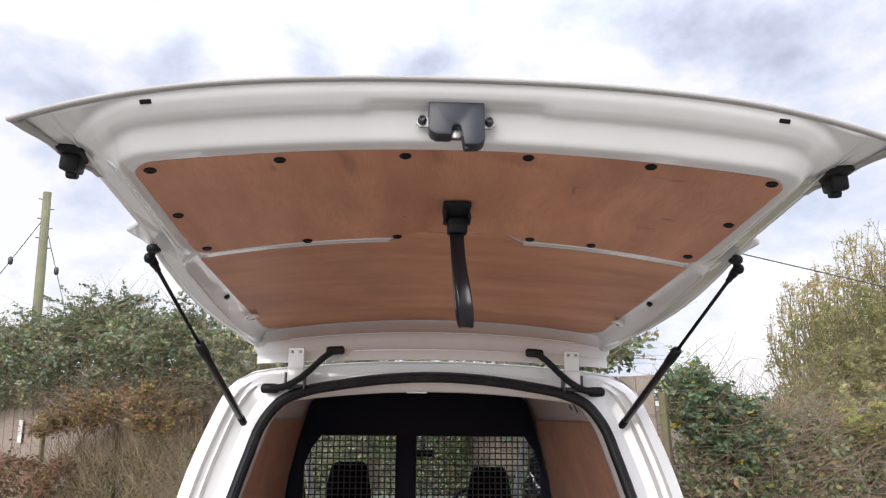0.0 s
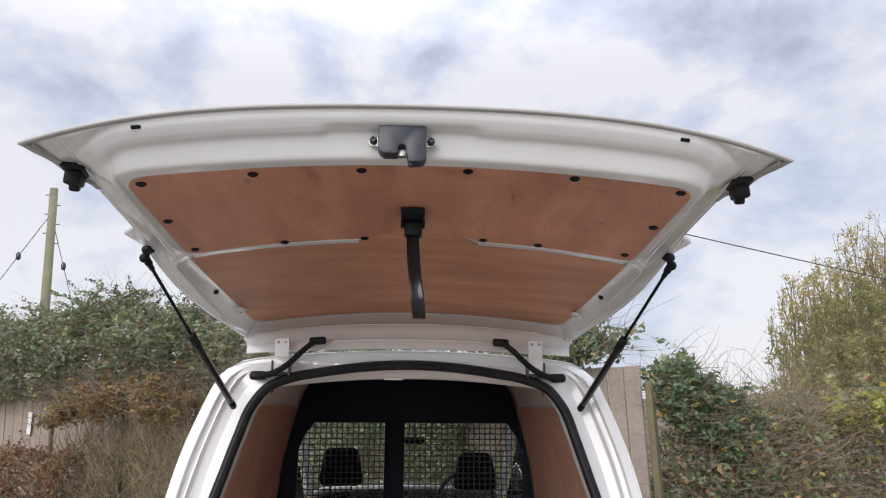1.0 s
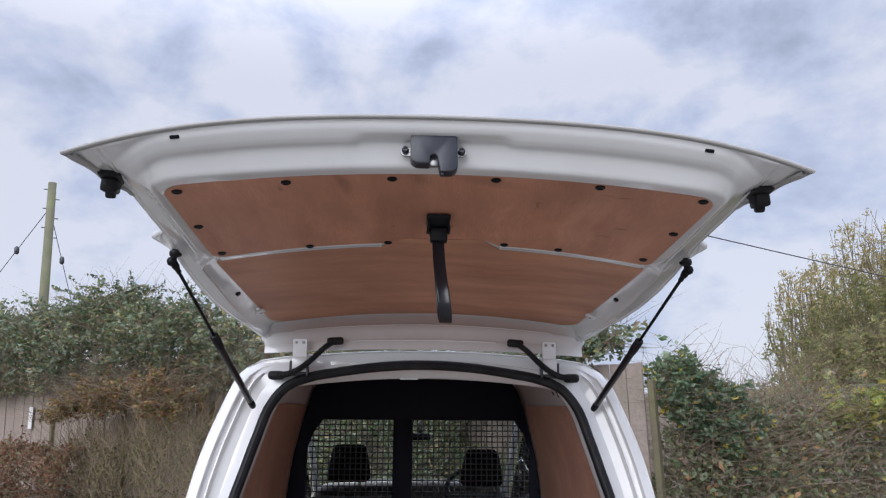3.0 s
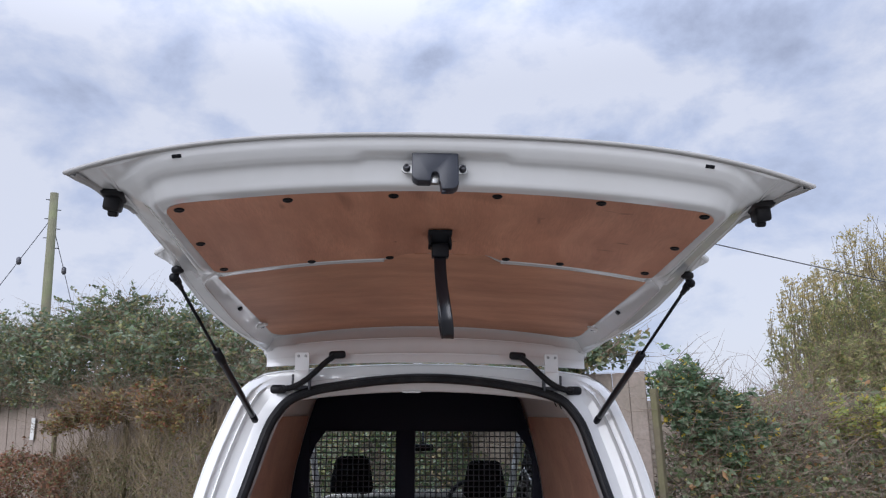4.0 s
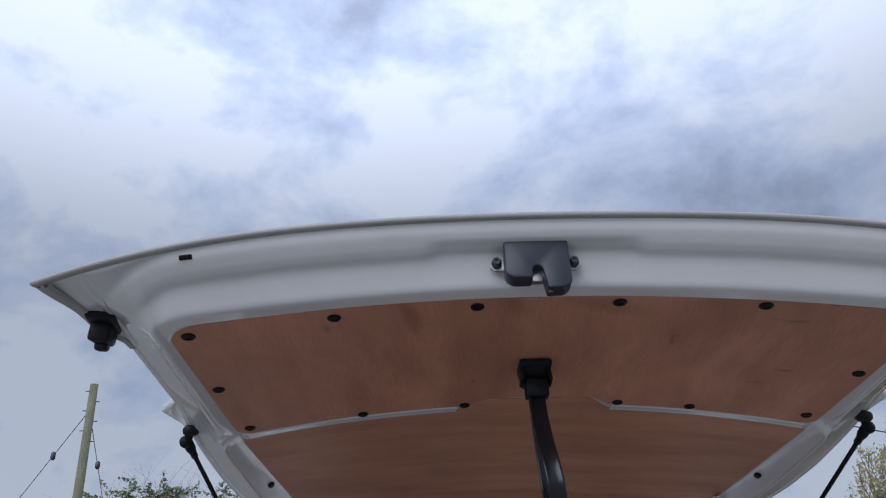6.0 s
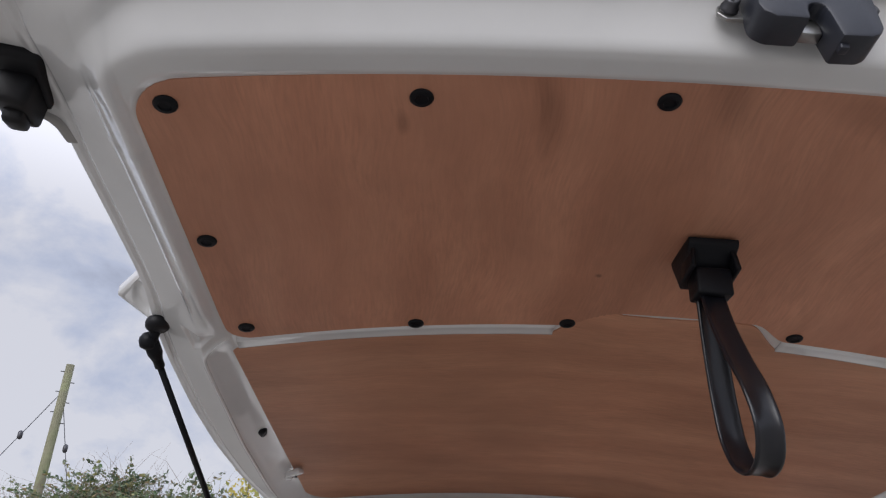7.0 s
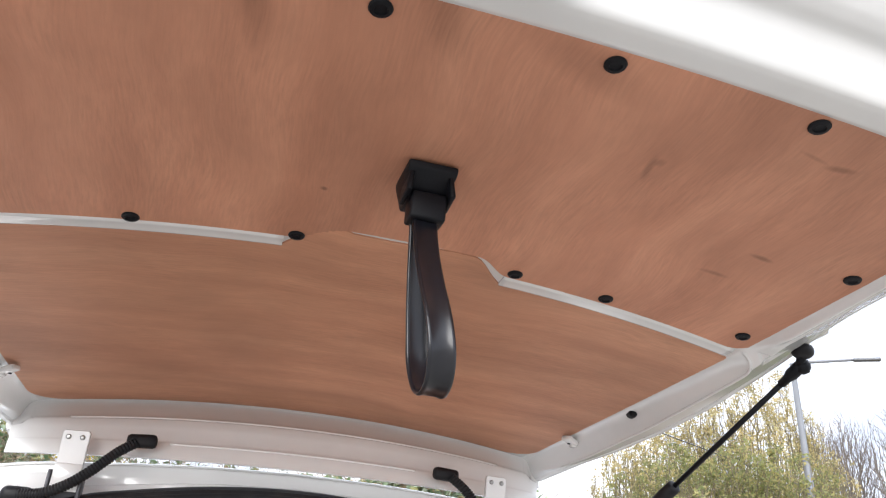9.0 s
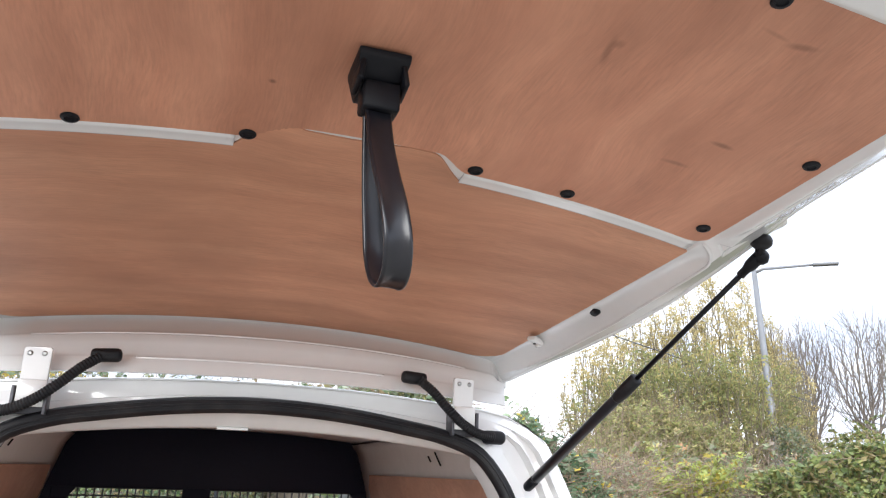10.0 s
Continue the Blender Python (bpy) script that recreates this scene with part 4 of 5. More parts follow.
def build_body():
    n = 46
    o = ring(OUT, n)
    z0, zb = -0.024, -1.42
    first = np.stack([o[:, 0], rear_y(o[:, 1], o[:, 0]), o[:, 1]], -1)
    lip = first + np.array([0, 0.012, 0.0]); lip[:, 0] *= 1.004; lip[:, 2] += 0.003
    rows = [first, lip]
    for y, zt, w in ((0.10, -0.022, 1.006), (0.35, -0.006, 1.02), (0.8, 0.008, 1.045), (1.3, 0.012, 1.06), (1.86, 0.004, 1.065), (1.9, 0.002, 1.065), (2.3, -0.06, 1.06), (2.38, -0.10, 1.055), (3.05, -0.74, 1.04), (3.12, -0.78, 1.03), (3.6, -0.85, 0.99), (3.92, -0.96, 0.93), (4.05, -1.12, 0.86), (4.06, -1.3, 0.84)):
        z = zb + (o[:, 1] - zb) * (zt - zb) / (z0 - zb)
        rows.append(np.stack([o[:, 0] * w, np.full(len(o), y) - 0.02 * (np.abs(o[:, 0]) > 0.6), z], -1))
    P = np.stack(rows)
    v, f = sheet(P)
    c = P.shape[1]
    arc = np.abs(np.arange(c) - (n - 1))                    # steps from the middle of the roof
    keep = []
    for k, q in enumerate(f):
        i, j = divmod(k, c - 1)
        a = max(arc[j], arc[j + 1])
        screen = i == 9 and a <= 15
        side = 7 <= i <= 9 and 18 <= a <= 26
        if not (screen or side):
            keep.append(q)
    body = part("body", (v, keep), WHITE, van, "white painted van body")
    sol = body.modifiers.new("thickness", "SOLIDIFY")
    sol.thickness, sol.offset = 0.004, -1
    # glass
    part("windscreen", (P[9:11, n - 1 - 15:n + 15].reshape(-1, 3).tolist(), sheet(P[9:11, n - 1 - 15:n + 15])[1]), GLASS, van, "clear windscreen").visible_shadow = False
    for a, b in ((n - 1 - 26, n - 1 - 17), (n - 1 + 18, n - 1 + 27)):
        part("cab_window", sheet(P[7:11, a:b]), GLASS, van, "clear cab side window").visible_shadow = False
    # nose and underside
    part("nose", sheet(np.stack([P[-1], P[-1] * [0.3, 1, 0.3] + [0, 0.01, -0.9]])), WHITE, van)
    part("underbody", box((0, 1.95, -1.40), (1.5, 4.1, 0.06), 0.02), BLACK, van)
    return P


build_body()


def build_rear_frame():
    """The painted frame between the body's edge and the seal, with its rain channel and step."""
    n = 60
    o, s = ring(OUT, n), ring(SEAL, n)
    rows = []
    for f, dy in ((0.0, 0.004), (0.05, -0.004), (0.18, -0.006), (0.22, -0.005), (0.235, 0.006), (0.25, 0.014), (0.33, 0.018), (0.345, 0.012), (0.37, 0.012), (0.385, 0.022), (0.42, 0.032), (0.58, 0.039), (0.62, 0.040), (0.84, 0.030), (0.90, 0.025), (0.95, 0.020), (1.0, 0.016), (1.04, 0.03), (1.06, 0.10)):
        q = o * (1 - f) + s * f
        y = rear_y(q[:, 1], q[:, 0])
        top = soft(o[:, 1], -0.10, -0.055)
        plain = 0.004 + 0.022 * f - (0.004 if 0.6 < f < 0.9 else 0.0)
        rows.append(np.stack([q[:, 0], y + dy * (1 - top) + plain * top, q[:, 1]], -1))
    sharp(part("rear_frame", sheet(np.stack(rows)), WHITE, van, "white painted frame of the load opening"), 24)
    t = smooth_line([(x, float(rear_y(z, x)) + 0.002, z) for x, z in [(-a, b) for a, b in SEAL[:0:-1]] + SEAL], 150)
    part("door_seal", tube(t, 0.0165, 14), RUBBER, van, "black rubber seal round the load opening")
    t2 = t + np.array([0, -0.006, 0])
    ctr = np.array([0, 0, -0.7])
    g = []
    for off in (-0.008, 0.0, 0.008):
        d = t2 - ctr; d[:, 1] = 0; d /= np.linalg.norm(d, axis=1)[:, None]
        g.append(tube(t2 + d * off + np.array([0, -0.0100 if off == 0 else -0.0065, 0]), 0.0024, 5))
    part("seal_ribs", merge(*g), RUBBER, van)


build_rear_frame()

# hinges, cable boots
for sx in (-1, 1):
    plate = [(-0.027, -0.058), (0.027, -0.058), (0.028, 0.010), (0.024, 0.014), (-0.024, 0.014), (-0.028, 0.010)]
    plate = [(px_ * 0.92, py_) for px_, py_ in plate]
    tilt = Matrix.Translation((sx * 0.428, 0.012, -0.001)) @ pose(0, 0, 0, 92, 0, sx * 12)
    hinge = part("hinge", prism(plate, 0.0, 0.007, tilt, 0.0015), WHITE, van, "white painted tailgate hinge", smooth=False)
    part("hinge_arm", box((sx * 0.427, -0.002, -0.075), (0.050, 0.016, 0.05), 0.003), WHITE, hinge)
    part("hinge_bracket", merge(box((sx * 0.400, 0.008, -0.088), (0.006, 0.04, 0.05), 0.001), box((sx * 0.456, 0.008, -0.088), (0.006, 0.04, 0.05), 0.001), box((sx * 0.428, 0.018, -0.088), (0.056, 0.01, 0.05), 0.002)), DARK_STEEL, hinge, "dark steel hinge bracket")
    for dx in (-0.013, 0.013):
        part("hinge_bolt", lathe([(0.005, 0), (0.005, 0.002), (0.0035, 0.003), (0.002, 0.0032)], tilt @ Matrix.Translation((dx, 0.001, 0.007)), 12), STEEL, hinge)
    boot = part("cable_boot", box((sx * 0.309, -0.006, 0.004), (0.056, 0.024, 0.026), 0.008, pose(0, 0, 0, 0, sx * 4, 0)), RUBBER, van, "black rubber cable boot with corrugated hose")
    pts = smooth_line([(sx * 0.318, -0.018, -0.001), (sx * 0.345, -0.024, -0.022), (sx * 0.380, -0.024, -0.056), (sx * 0.42, -0.018, -0.088), (sx * 0.460, -0.010, -0.107), (sx * 0.50, 0.004, -0.112)], 240)
    part("corrugated_hose", tube(pts, 0.0100 + 0.0010 * np.sin(np.arange(240) * 1.05), 10), RUBBER, boot)
    part("hose_grommet", box((sx * 0.505, 0.014, -0.112), (0.056, 0.026, 0.030), 0.0125, None, 4), RUBBER, boot)

# ---- load space ----
y = np.linspace(0.12, 1.76, 12)
x = np.linspace(-0.60, 0.60, 25)
X, Y = np.meshgrid(x, y)
ceil = np.stack([X, Y, -0.070 - 0.10 * X * X + 0.04 * np.clip(Y, 0, 0.6)], -1)
part("load_ceiling", shell(ceil, ceil + [0, 0, 0.006]), INNER_WHITE, van, "white painted ceiling of the load space")
xx = np.linspace(-0.50, 0.50, 41)
head = np.stack([np.stack([xx, np.full(41, yy), zz - 0.16 * xx * xx], -1) for yy, zz in ((0.03, -0.078), (0.055, -0.088), (0.085, -0.112), (0.10, -0.116), (0.115, -0.110), (0.14, -0.072))])
part("header_rail", sheet(head), INNER_WHITE, van, "white painted header rail")
part("load_lamp", box((-0.054, 0.100, -0.1170), (0.064, 0.026, 0.005), 0.002), PAPER, van, "white load-space lamp")
for sx in (-1, 1):
    yy = np.linspace(0.10, 1.74, 10)
    wall_x = lambda z: np.interp(-z, [0.08, 0.12, 0.20, 0.30, 0.5, 0.8, 1.2], [0.535, 0.565, 0.59, 0.62, 0.665, 0.70, 0.71])
    Zg, Yg = np.meshgrid(np.concatenate([np.linspace(-0.085, -0.2, 8), np.linspace(-0.25, -1.24, 14)]), yy)
    W = np.stack([sx * (wall_x(Zg) + 0.012), Yg, Zg], -1)
    part("load_wall", shell(W, W + [sx * 0.01, 0, 0]), INNER_WHITE, van, "white painted inner side wall")
    Zp, Yp = np.meshgrid(np.linspace(-0.205, -1.22, 22), np.linspace(0.14, 1.62, 24))
    edge = 0.07 * np.clip((Zp + 0.29) / 0.085, 0, 1) ** 2
    Yp2 = 0.14 + edge + (Yp - 0.14) * (1.48 - 2 * edge) / 1.48
    Q = np.stack([sx * wall_x(Zp), Yp2, Zp], -1)
    sharp(part("side_plywood", shell(Q, Q + [sx * 0.006, 0, 0]), PLY_SIDE, van, "reddish plywood side lining"))
    for yv, ln in ((0.34, 0.04), (0.62, 0.045), (0.70, 0.02)):
        part("wall_slot", box((sx * 0.576, yv, -0.150), (0.004, 0.006, ln), 0.001, pose(0, 0, 0, 0, sx * -28, 0)), BLACK, van)
part("load_floor", box((0, 0.85, -1.235), (1.42, 1.86, 0.03), 0.006), PLY_SIDE, van, "plywood load floor")


# bulkhead with two mesh windows
def build_bulkhead():
    yb = 1.75
    wins = ((-0.60, -0.125, -0.285, -0.95), (-0.018, 0.64, -0.285, -0.95))
    bars = [box((0, yb, -0.165), (1.40, 0.03, 0.24), 0.006), box((0, yb, -1.10), (1.42, 0.03, 0.30), 0.006), box((-0.0715, yb, -0.62), (0.107, 0.035, 0.68), 0.006),
            box((-0.66, yb, -0.62), (0.12, 0.03, 0.68), 0.006), box((0.70, yb, -0.62), (0.12, 0.03, 0.68), 0.006)]
    for x0, sx in ((-0.60, 1), (0.64, -1)):
        bars.append(prism([(x0, -0.284), (x0 + sx * 0.085, -0.284), (x0 + sx * 0.03, -0.36), (x0, -0.44)][::sx], -0.012, 0.012, Matrix.Translation((0, yb, 0)) @ pose(0, 0, 0, 90, 0, 0)))
    bh = part("bulkhead", bars[0], NAVY, van, "dark bulkhead with two mesh windows")
    for g in bars[1:]:
        sharp(part("bulkhead_panel", g, NAVY, bh))
    for x0, x1, zt, zb in wins:
        g = []
        k = np.arange(x0, x1 + 0.001, 0.030)
        for xv in k:
            g.append(tube([(xv, yb, zt), (xv, yb, zb)], 0.0033, 4, False))
        for zv in np.arange(zt, zb, -0.030):
            g.append(tube([(x0, yb - 0.002, zv), (x1, yb - 0.002, zv)], 0.0033, 4, False))
        part("wire_mesh", merge(*g), DARK_STEEL, bh, "dark square wire mesh")


build_bulkhead()

# ---- cab ----
for xc, zc in ((-0.385, -0.545), (0.405, -0.570)):
    seat = part("cab_seat", box((xc, 2.12, -1.05), (0.48, 0.14, 0.62), 0.05, pose(0, 0, 0, 8, 0, 0), 4), FABRIC, van, "black fabric cab seat")
    part("seat_cushion", box((xc, 2.40, -1.22), (0.50, 0.5, 0.16), 0.05, None, 4), FABRIC, seat)
    bm = box((0, 0, 0), (0.268, 0.10, 0.216), 0.045, None, 4)
    for v in bm.verts:
        v.co.x *= 1 - 1.3 * (v.co.z + 0.1)
    bmesh.ops.translate(bm, verts=bm.verts[:], vec=(xc, 2.06, zc))
    part("headrest", bm, FABRIC, seat)
    for dx in (-0.06, 0.06):
        part("headrest_post", tube([(xc + dx, 2.07, -0.60), (xc + dx, 2.08, -0.72)], 0.006, 8), STEEL, seat)
part("dashboard", box((0, 2.92, -1.03), (1.45, 0.5, 0.34), 0.07, None, 4), DASH, van, "dark grey dashboard")
wheel = part("steering_wheel", merge(tube([(0.40 + 0.185 * math.cos(a), 2.66 + 0.07 * math.sin(a), -0.80 + 0.17 * math.sin(a)) for a in np.linspace(0, 2 * math.pi, 33)], 0.015, 8, False), tube([(0.40, 2.67, -0.80), (0.40, 2.9, -0.9)], 0.04, 10), tube([(0.22, 2.66, -0.80), (0.58, 2.66, -0.80)], 0.016, 6)), BLACK, van, "black steering wheel")
mirror = part("rear_view_mirror", box((0.05, 2.62, -0.412), (0.135, 0.03, 0.046), 0.012, None, 3), BLACK, van, "black rear-view mirror")
part("mirror_stalk", tube([(0.05, 2.63, -0.41), (0.05, 2.70, -0.33)], 0.01, 8), BLACK, mirror)

# outer parts below the view
part("rear_bumper", box((0, -0.24, -1.30), (1.58, 0.16, 0.24), 0.05, None, 3), BLACK, van, "black plastic rear bumper")
part("front_bumper", box((0, 4.02, -1.35), (1.5, 0.2, 0.3), 0.06, None, 3), WHITE, van)
for sx in (-1, 1):
    part("tail_lamp", box((sx * 0.765, -0.10, -0.72), (0.05, 0.12, 0.42), 0.02, None, 3), material("red_lens", (0.35, 0.01, 0.01), 0.15, vary=0.02), van, "red tail lamp")
    for yw in (0.62, 3.28):
        mt = Matrix.Translation((sx * 0.76, yw, -1.455)) @ pose(0, 0, 0, 0, 90, 0)
        w = part("wheel", lathe([(0.20, -0.09), (0.295, -0.095), (0.315, -0.06), (0.315, 0.06), (0.295, 0.095), (0.20, 0.09)], mt, 32), RUBBER, van, "black tyre on a steel rim")
        part("rim", lathe([(0.05, -0.092), (0.19, -0.08), (0.205, -0.093), (0.205, 0.093), (0.19, 0.08), (0.05, 0.092)], mt, 24), GALV, w)


# ---- fence ----
FA, FB = Vector((-9.5, 12.96, 0)), Vector((2.05, 3.90, 0))
fence_len = (FB - FA).length
fdir = (FB - FA).normalized()
fnorm = Vector((fdir.y, -fdir.x, 0))                      # towards the car park


def build_fence():
    fence = tagged(new("board_fence"), "weathered grey timber board fence with ivy over it", "fence")
    fence.matrix_world = Matrix.Translation(FA) @ Matrix.Rotation(math.atan2(fdir.y, fdir.x), 4, "Z")
    board = None
    k = 0
    s = 0.0
    rng = random.Random(5)
    while s < fence_len - 0.10:
        if board is None:
            board = part("board", box((0, 0, 0.93), (0.146, 0.022, 1.86), 0.004, None, 1), FENCE, fence, smooth=False)
            ob = board
        else:
            ob = new("board", board.data)
            ob.parent = fence
        ob.matrix_local = pose(s, 0.008 * (k % 2), rng.uniform(-0.02, 0.03) + 0.30 * min(max((11.0 - s) / 3.0, 0.0), 1.0), 0, rng.uniform(-0.4, 0.4), 0)
        s += 0.15
        k += 1
    for s in np.arange(0, fence_len + 0.1, 1.95):
        part("fence_post", box((fence_len - s + 0.03, -0.02, 0.86), (0.055, 0.08, 1.72), 0.006, None, 1), POST, fence, "greenish weathered timber post", smooth=False)
    for z in (0.35, 1.5):
        part("fence_rail", box((fence_len / 2, 0.05, z), (fence_len, 0.06, 0.08), 0.004, None, 1), FENCE, fence, smooth=False)
    return fence


build_fence()
notice = part("paper_notice", box((0, 0, 0), (0.12, 0.006, 0.35), 0.001, None, 1), PAPER, None, smooth=False)
tagged(notice, "small white paper notice pinned on the fence", "notice")
notice.matrix_world = Matrix.Translation(FA + fdir * 4.30 + fnorm * 0.05 + Vector((0, 0, 1.60))) @ Matrix.Rotation(math.atan2(fdir.y, fdir.x), 4, "Z") @ pose(0, 0, 0, 0, 4, 0)
kerb = part("kerb", box((0, 0, 0.43), (9.0, 0.13, 0.14), 0.012, None, 2), KERB)
tagged(kerb, "pale concrete kerb at the foot of the fence", "kerb", kind="structure")
kerb.matrix_world = Matrix.Translation(FA + fdir * 4.5 + fnorm * 1.1) @ Matrix.Rotation(math.atan2(fdir.y, fdir.x), 4, "Z")
verge = part("verge", box((0, 0, 0.40), (9.0, 1.1, 0.16), 0.02, None, 1), EARTH)
tagged(verge, "brown earth verge along the fence", "verge", kind="structure")
verge.matrix_world = Matrix.Translation(FA + fdir * 4.5 + fnorm * 0.5) @ Matrix.Rotation(math.atan2(fdir.y, fdir.x), 4, "Z")


# ---- plants ----
def leaves(points, size, rng, tall=1.0, droop=0.3, vary=0.5):
    """One small folded leaf at every point."""
    n = len(points)
    s = size * (1 + vary * (rng.random(n) - 0.5) * 2)
    d = rng.normal(size=(n, 3)); d[:, 2] = d[:, 2] * 0.6 - droop
    d /= np.linalg.norm(d, axis=1)[:, None]
    r = rng.normal(size=(n, 3))
    w = np.cross(d, r); w /= np.linalg.norm(w, axis=1)[:, None]
    nn = np.cross(d, w)
    a = points - d * (s * 0.5 * tall)[:, None]
    b = points + d * (s * 0.5 * tall)[:, None]
    m1 = points + w * (s * 0.38)[:, None] + nn * (s * 0.12)[:, None] - d * (s * 0.1)[:, None]
    m2 = points - w * (s * 0.38)[:, None] + nn * (s * 0.12)[:, None] - d * (s * 0.1)[:, None]
    v = np.stack([a, m1, b, m2], 1).reshape(-1, 3)
    q = np.arange(n)[:, None] * 4
    f = np.concatenate([q + [0, 1, 2], q + [0, 2, 3]])
    return v.tolist(), f.tolist()


def twigs(starts, ends, r0, rng, sag=0.1, sides=3, n=4):
    """Thin bent stems from starts to ends, each a slim three-sided tube."""
    g_v, g_f = [], []
    a = np.linspace(0, 2 * np.pi, sides, endpoint=False)
    for p, q in zip(starts, ends):
        L = np.linalg.norm(q - p) + 1e-6
        bend = rng.normal(size=3) * sag * L
        ref = np.cross((q - p) / L, rng.normal(size=3)); ref /= np.linalg.norm(ref)
        other = np.cross((q - p) / L, ref)
        base = len(g_v)
        for i in range(n):
            t = i / (n - 1)
            c = p + (q - p) * t + bend * 4 * t * (1 - t)
            r = r0 * (1 - 0.75 * t)
            g_v.extend((c + r * (math.cos(x) * ref + math.sin(x) * other)).tolist() for x in a)
        for i in range(n - 1):
            for k in range(sides):
                g_f.append([base + i * sides + k, base + i * sides + (k + 1) % sides, base + (i + 1) * sides + (k + 1) % sides, base + (i + 1) * sides + k])
    return g_v, g_f


def fbm(x, seed, scale):
    return np.array([noise.fractal(Vector((float(v) * scale, seed * 7.3, 0.5)), 1.0, 2.0, 4) for v in x])


def hedge(name, label, path, depth, top, bottom, count, size, mat, seed, twig_count=500, twig_len=0.7, twig_mat=None, rough_top=0.5, category="hedge", group="", sprays=0, spray_len=0.7, twig_up=0.0):
    """A thicket along a path of (x, y): leaves crowd its face and top, twigs stick out of it."""
    rng = np.random.default_rng(seed)
    P = np.array(path, float)
    seg = np.linalg.norm(np.diff(P, axis=0), axis=1)
    acc = np.r_[0, np.cumsum(seg)]

    def place(s, d):
        x, y = np.interp(s, acc, P[:, 0]), np.interp(s, acc, P[:, 1])
        e = 0.05
        tx, ty = np.interp(s + e, acc, P[:, 0]) - np.interp(s - e, acc, P[:, 0]), np.interp(s + e, acc, P[:, 1]) - np.interp(s - e, acc, P[:, 1])
        L = np.hypot(tx, ty) + 1e-9
        return x + d * ty / L, y - d * tx / L

    def heights(s):
        return np.interp(s, np.linspace(0, acc[-1], len(top)), top), np.interp(s, np.linspace(0, acc[-1], len(bottom)), bottom)

    def cloud(n):
        s = rng.random(n) * acc[-1]
        tp, bt = heights(s)
        tp = tp + rough_top * fbm(s, seed, 0.8) + 0.35 * rough_top * fbm(s, seed + 3, 3.0)
        h = 1 - rng.random(n) ** 1.3 * 1.0
        z = bt + (tp - bt) * h
        bulge = np.sqrt(np.clip(1 - (2 * h - 0.75) ** 2 / 1.6, 0.05, 1))
        lump = np.array([noise.fractal(Vector((float(a) * 1.4, float(b) * 1.4, seed)), 1.0, 2.0, 3) for a, b in zip(s, z)])
        face = depth * bulge * (0.75 + 0.6 * lump)
        side = np.where(rng.random(n) < 0.75, 1.0, -1.0)
        d = side * face * (1 - rng.random(n) ** 2 * 0.6)
        x, y = place(s, d)
        keep = lump > -0.42
        return np.stack([x, y, z + rng.normal(size=n) * 0.04], -1)[keep]

    pts = cloud(count)
    geo = [leaves(pts, size, rng)]
    arcs = []
    if sprays:
        st = cloud(sprays * 2)
        st = st[np.argsort(-st[:, 2] + rng.random(len(st)) * 1.2)][:sprays]
        dr = rng.normal(size=st.shape); dr[:, 2] = np.abs(dr[:, 2]) * 0.9 + 0.35
        dr /= np.linalg.norm(dr, axis=1)[:, None]
        ln = spray_len * (0.4 + 0.8 * rng.random(len(st)))
        t = np.linspace(0.1, 1.0, 13)
        for p, d, l_ in zip(st, dr, ln):
            line = p + d * (t * l_)[:, None] - np.array([0, 0, 0.35]) * (t**2 * l_)[:, None]
            arcs.append((p, line[-1]))
            geo.append(leaves(np.repeat(line, 2, 0) + rng.normal(size=(26, 3)) * 0.018, size * 0.85, rng, tall=1.5, droop=0.1))
    plant = part(name, merge(*geo), mat, None, smooth=False)
    tagged(plant, label, category, group, "stuff")
    if arcs:
        part("shoots", twigs(np.array([p for p, _ in arcs]), np.array([q for _, q in arcs]), 0.004, rng, 0.05), twig_mat or TWIG, plant, smooth=False)
    if twig_count:
        st = cloud(twig_count)
        dr = rng.normal(size=st.shape); dr[:, 2] = np.abs(dr[:, 2]) * 0.7 - 0.1 + twig_up
        dr /= np.linalg.norm(dr, axis=1)[:, None]
        en = st + dr * (twig_len * (0.4 + rng.random(len(st)) * 0.9))[:, None]
        part("stems", twigs(st, en, 0.0035, rng), twig_mat or TWIG, plant, "bare brown stems", smooth=False)
    return plant


def along(s, d=0.0):
    p = FA + fdir * s + fnorm * d
    return (p.x, p.y)


def build_bank():
    """Dark earth under the brambles and behind the fence's end."""
    x, y = np.linspace(2.2, 30, 60), np.linspace(3.7, 34, 60)
    X, Y = np.meshgrid(x, y)
    Z = np.array([noise.fractal(Vector((float(p) * 0.5, float(q) * 0.5, 2.0)), 1.0, 2.0, 4) for p, q in zip(X.ravel(), Y.ravel())]).reshape(X.shape)
    e = np.minimum(np.minimum(X - 2.2, Y - 3.7), 1.0)
    P = np.stack([X, Y, -0.05 + 0.35 * e + 0.12 * Z * e + ground_height(X, Y)], -1)
    tagged(part("earth_bank", sheet(P), EARTH), "dark earth bank under the brambles", "bank", kind="structure")


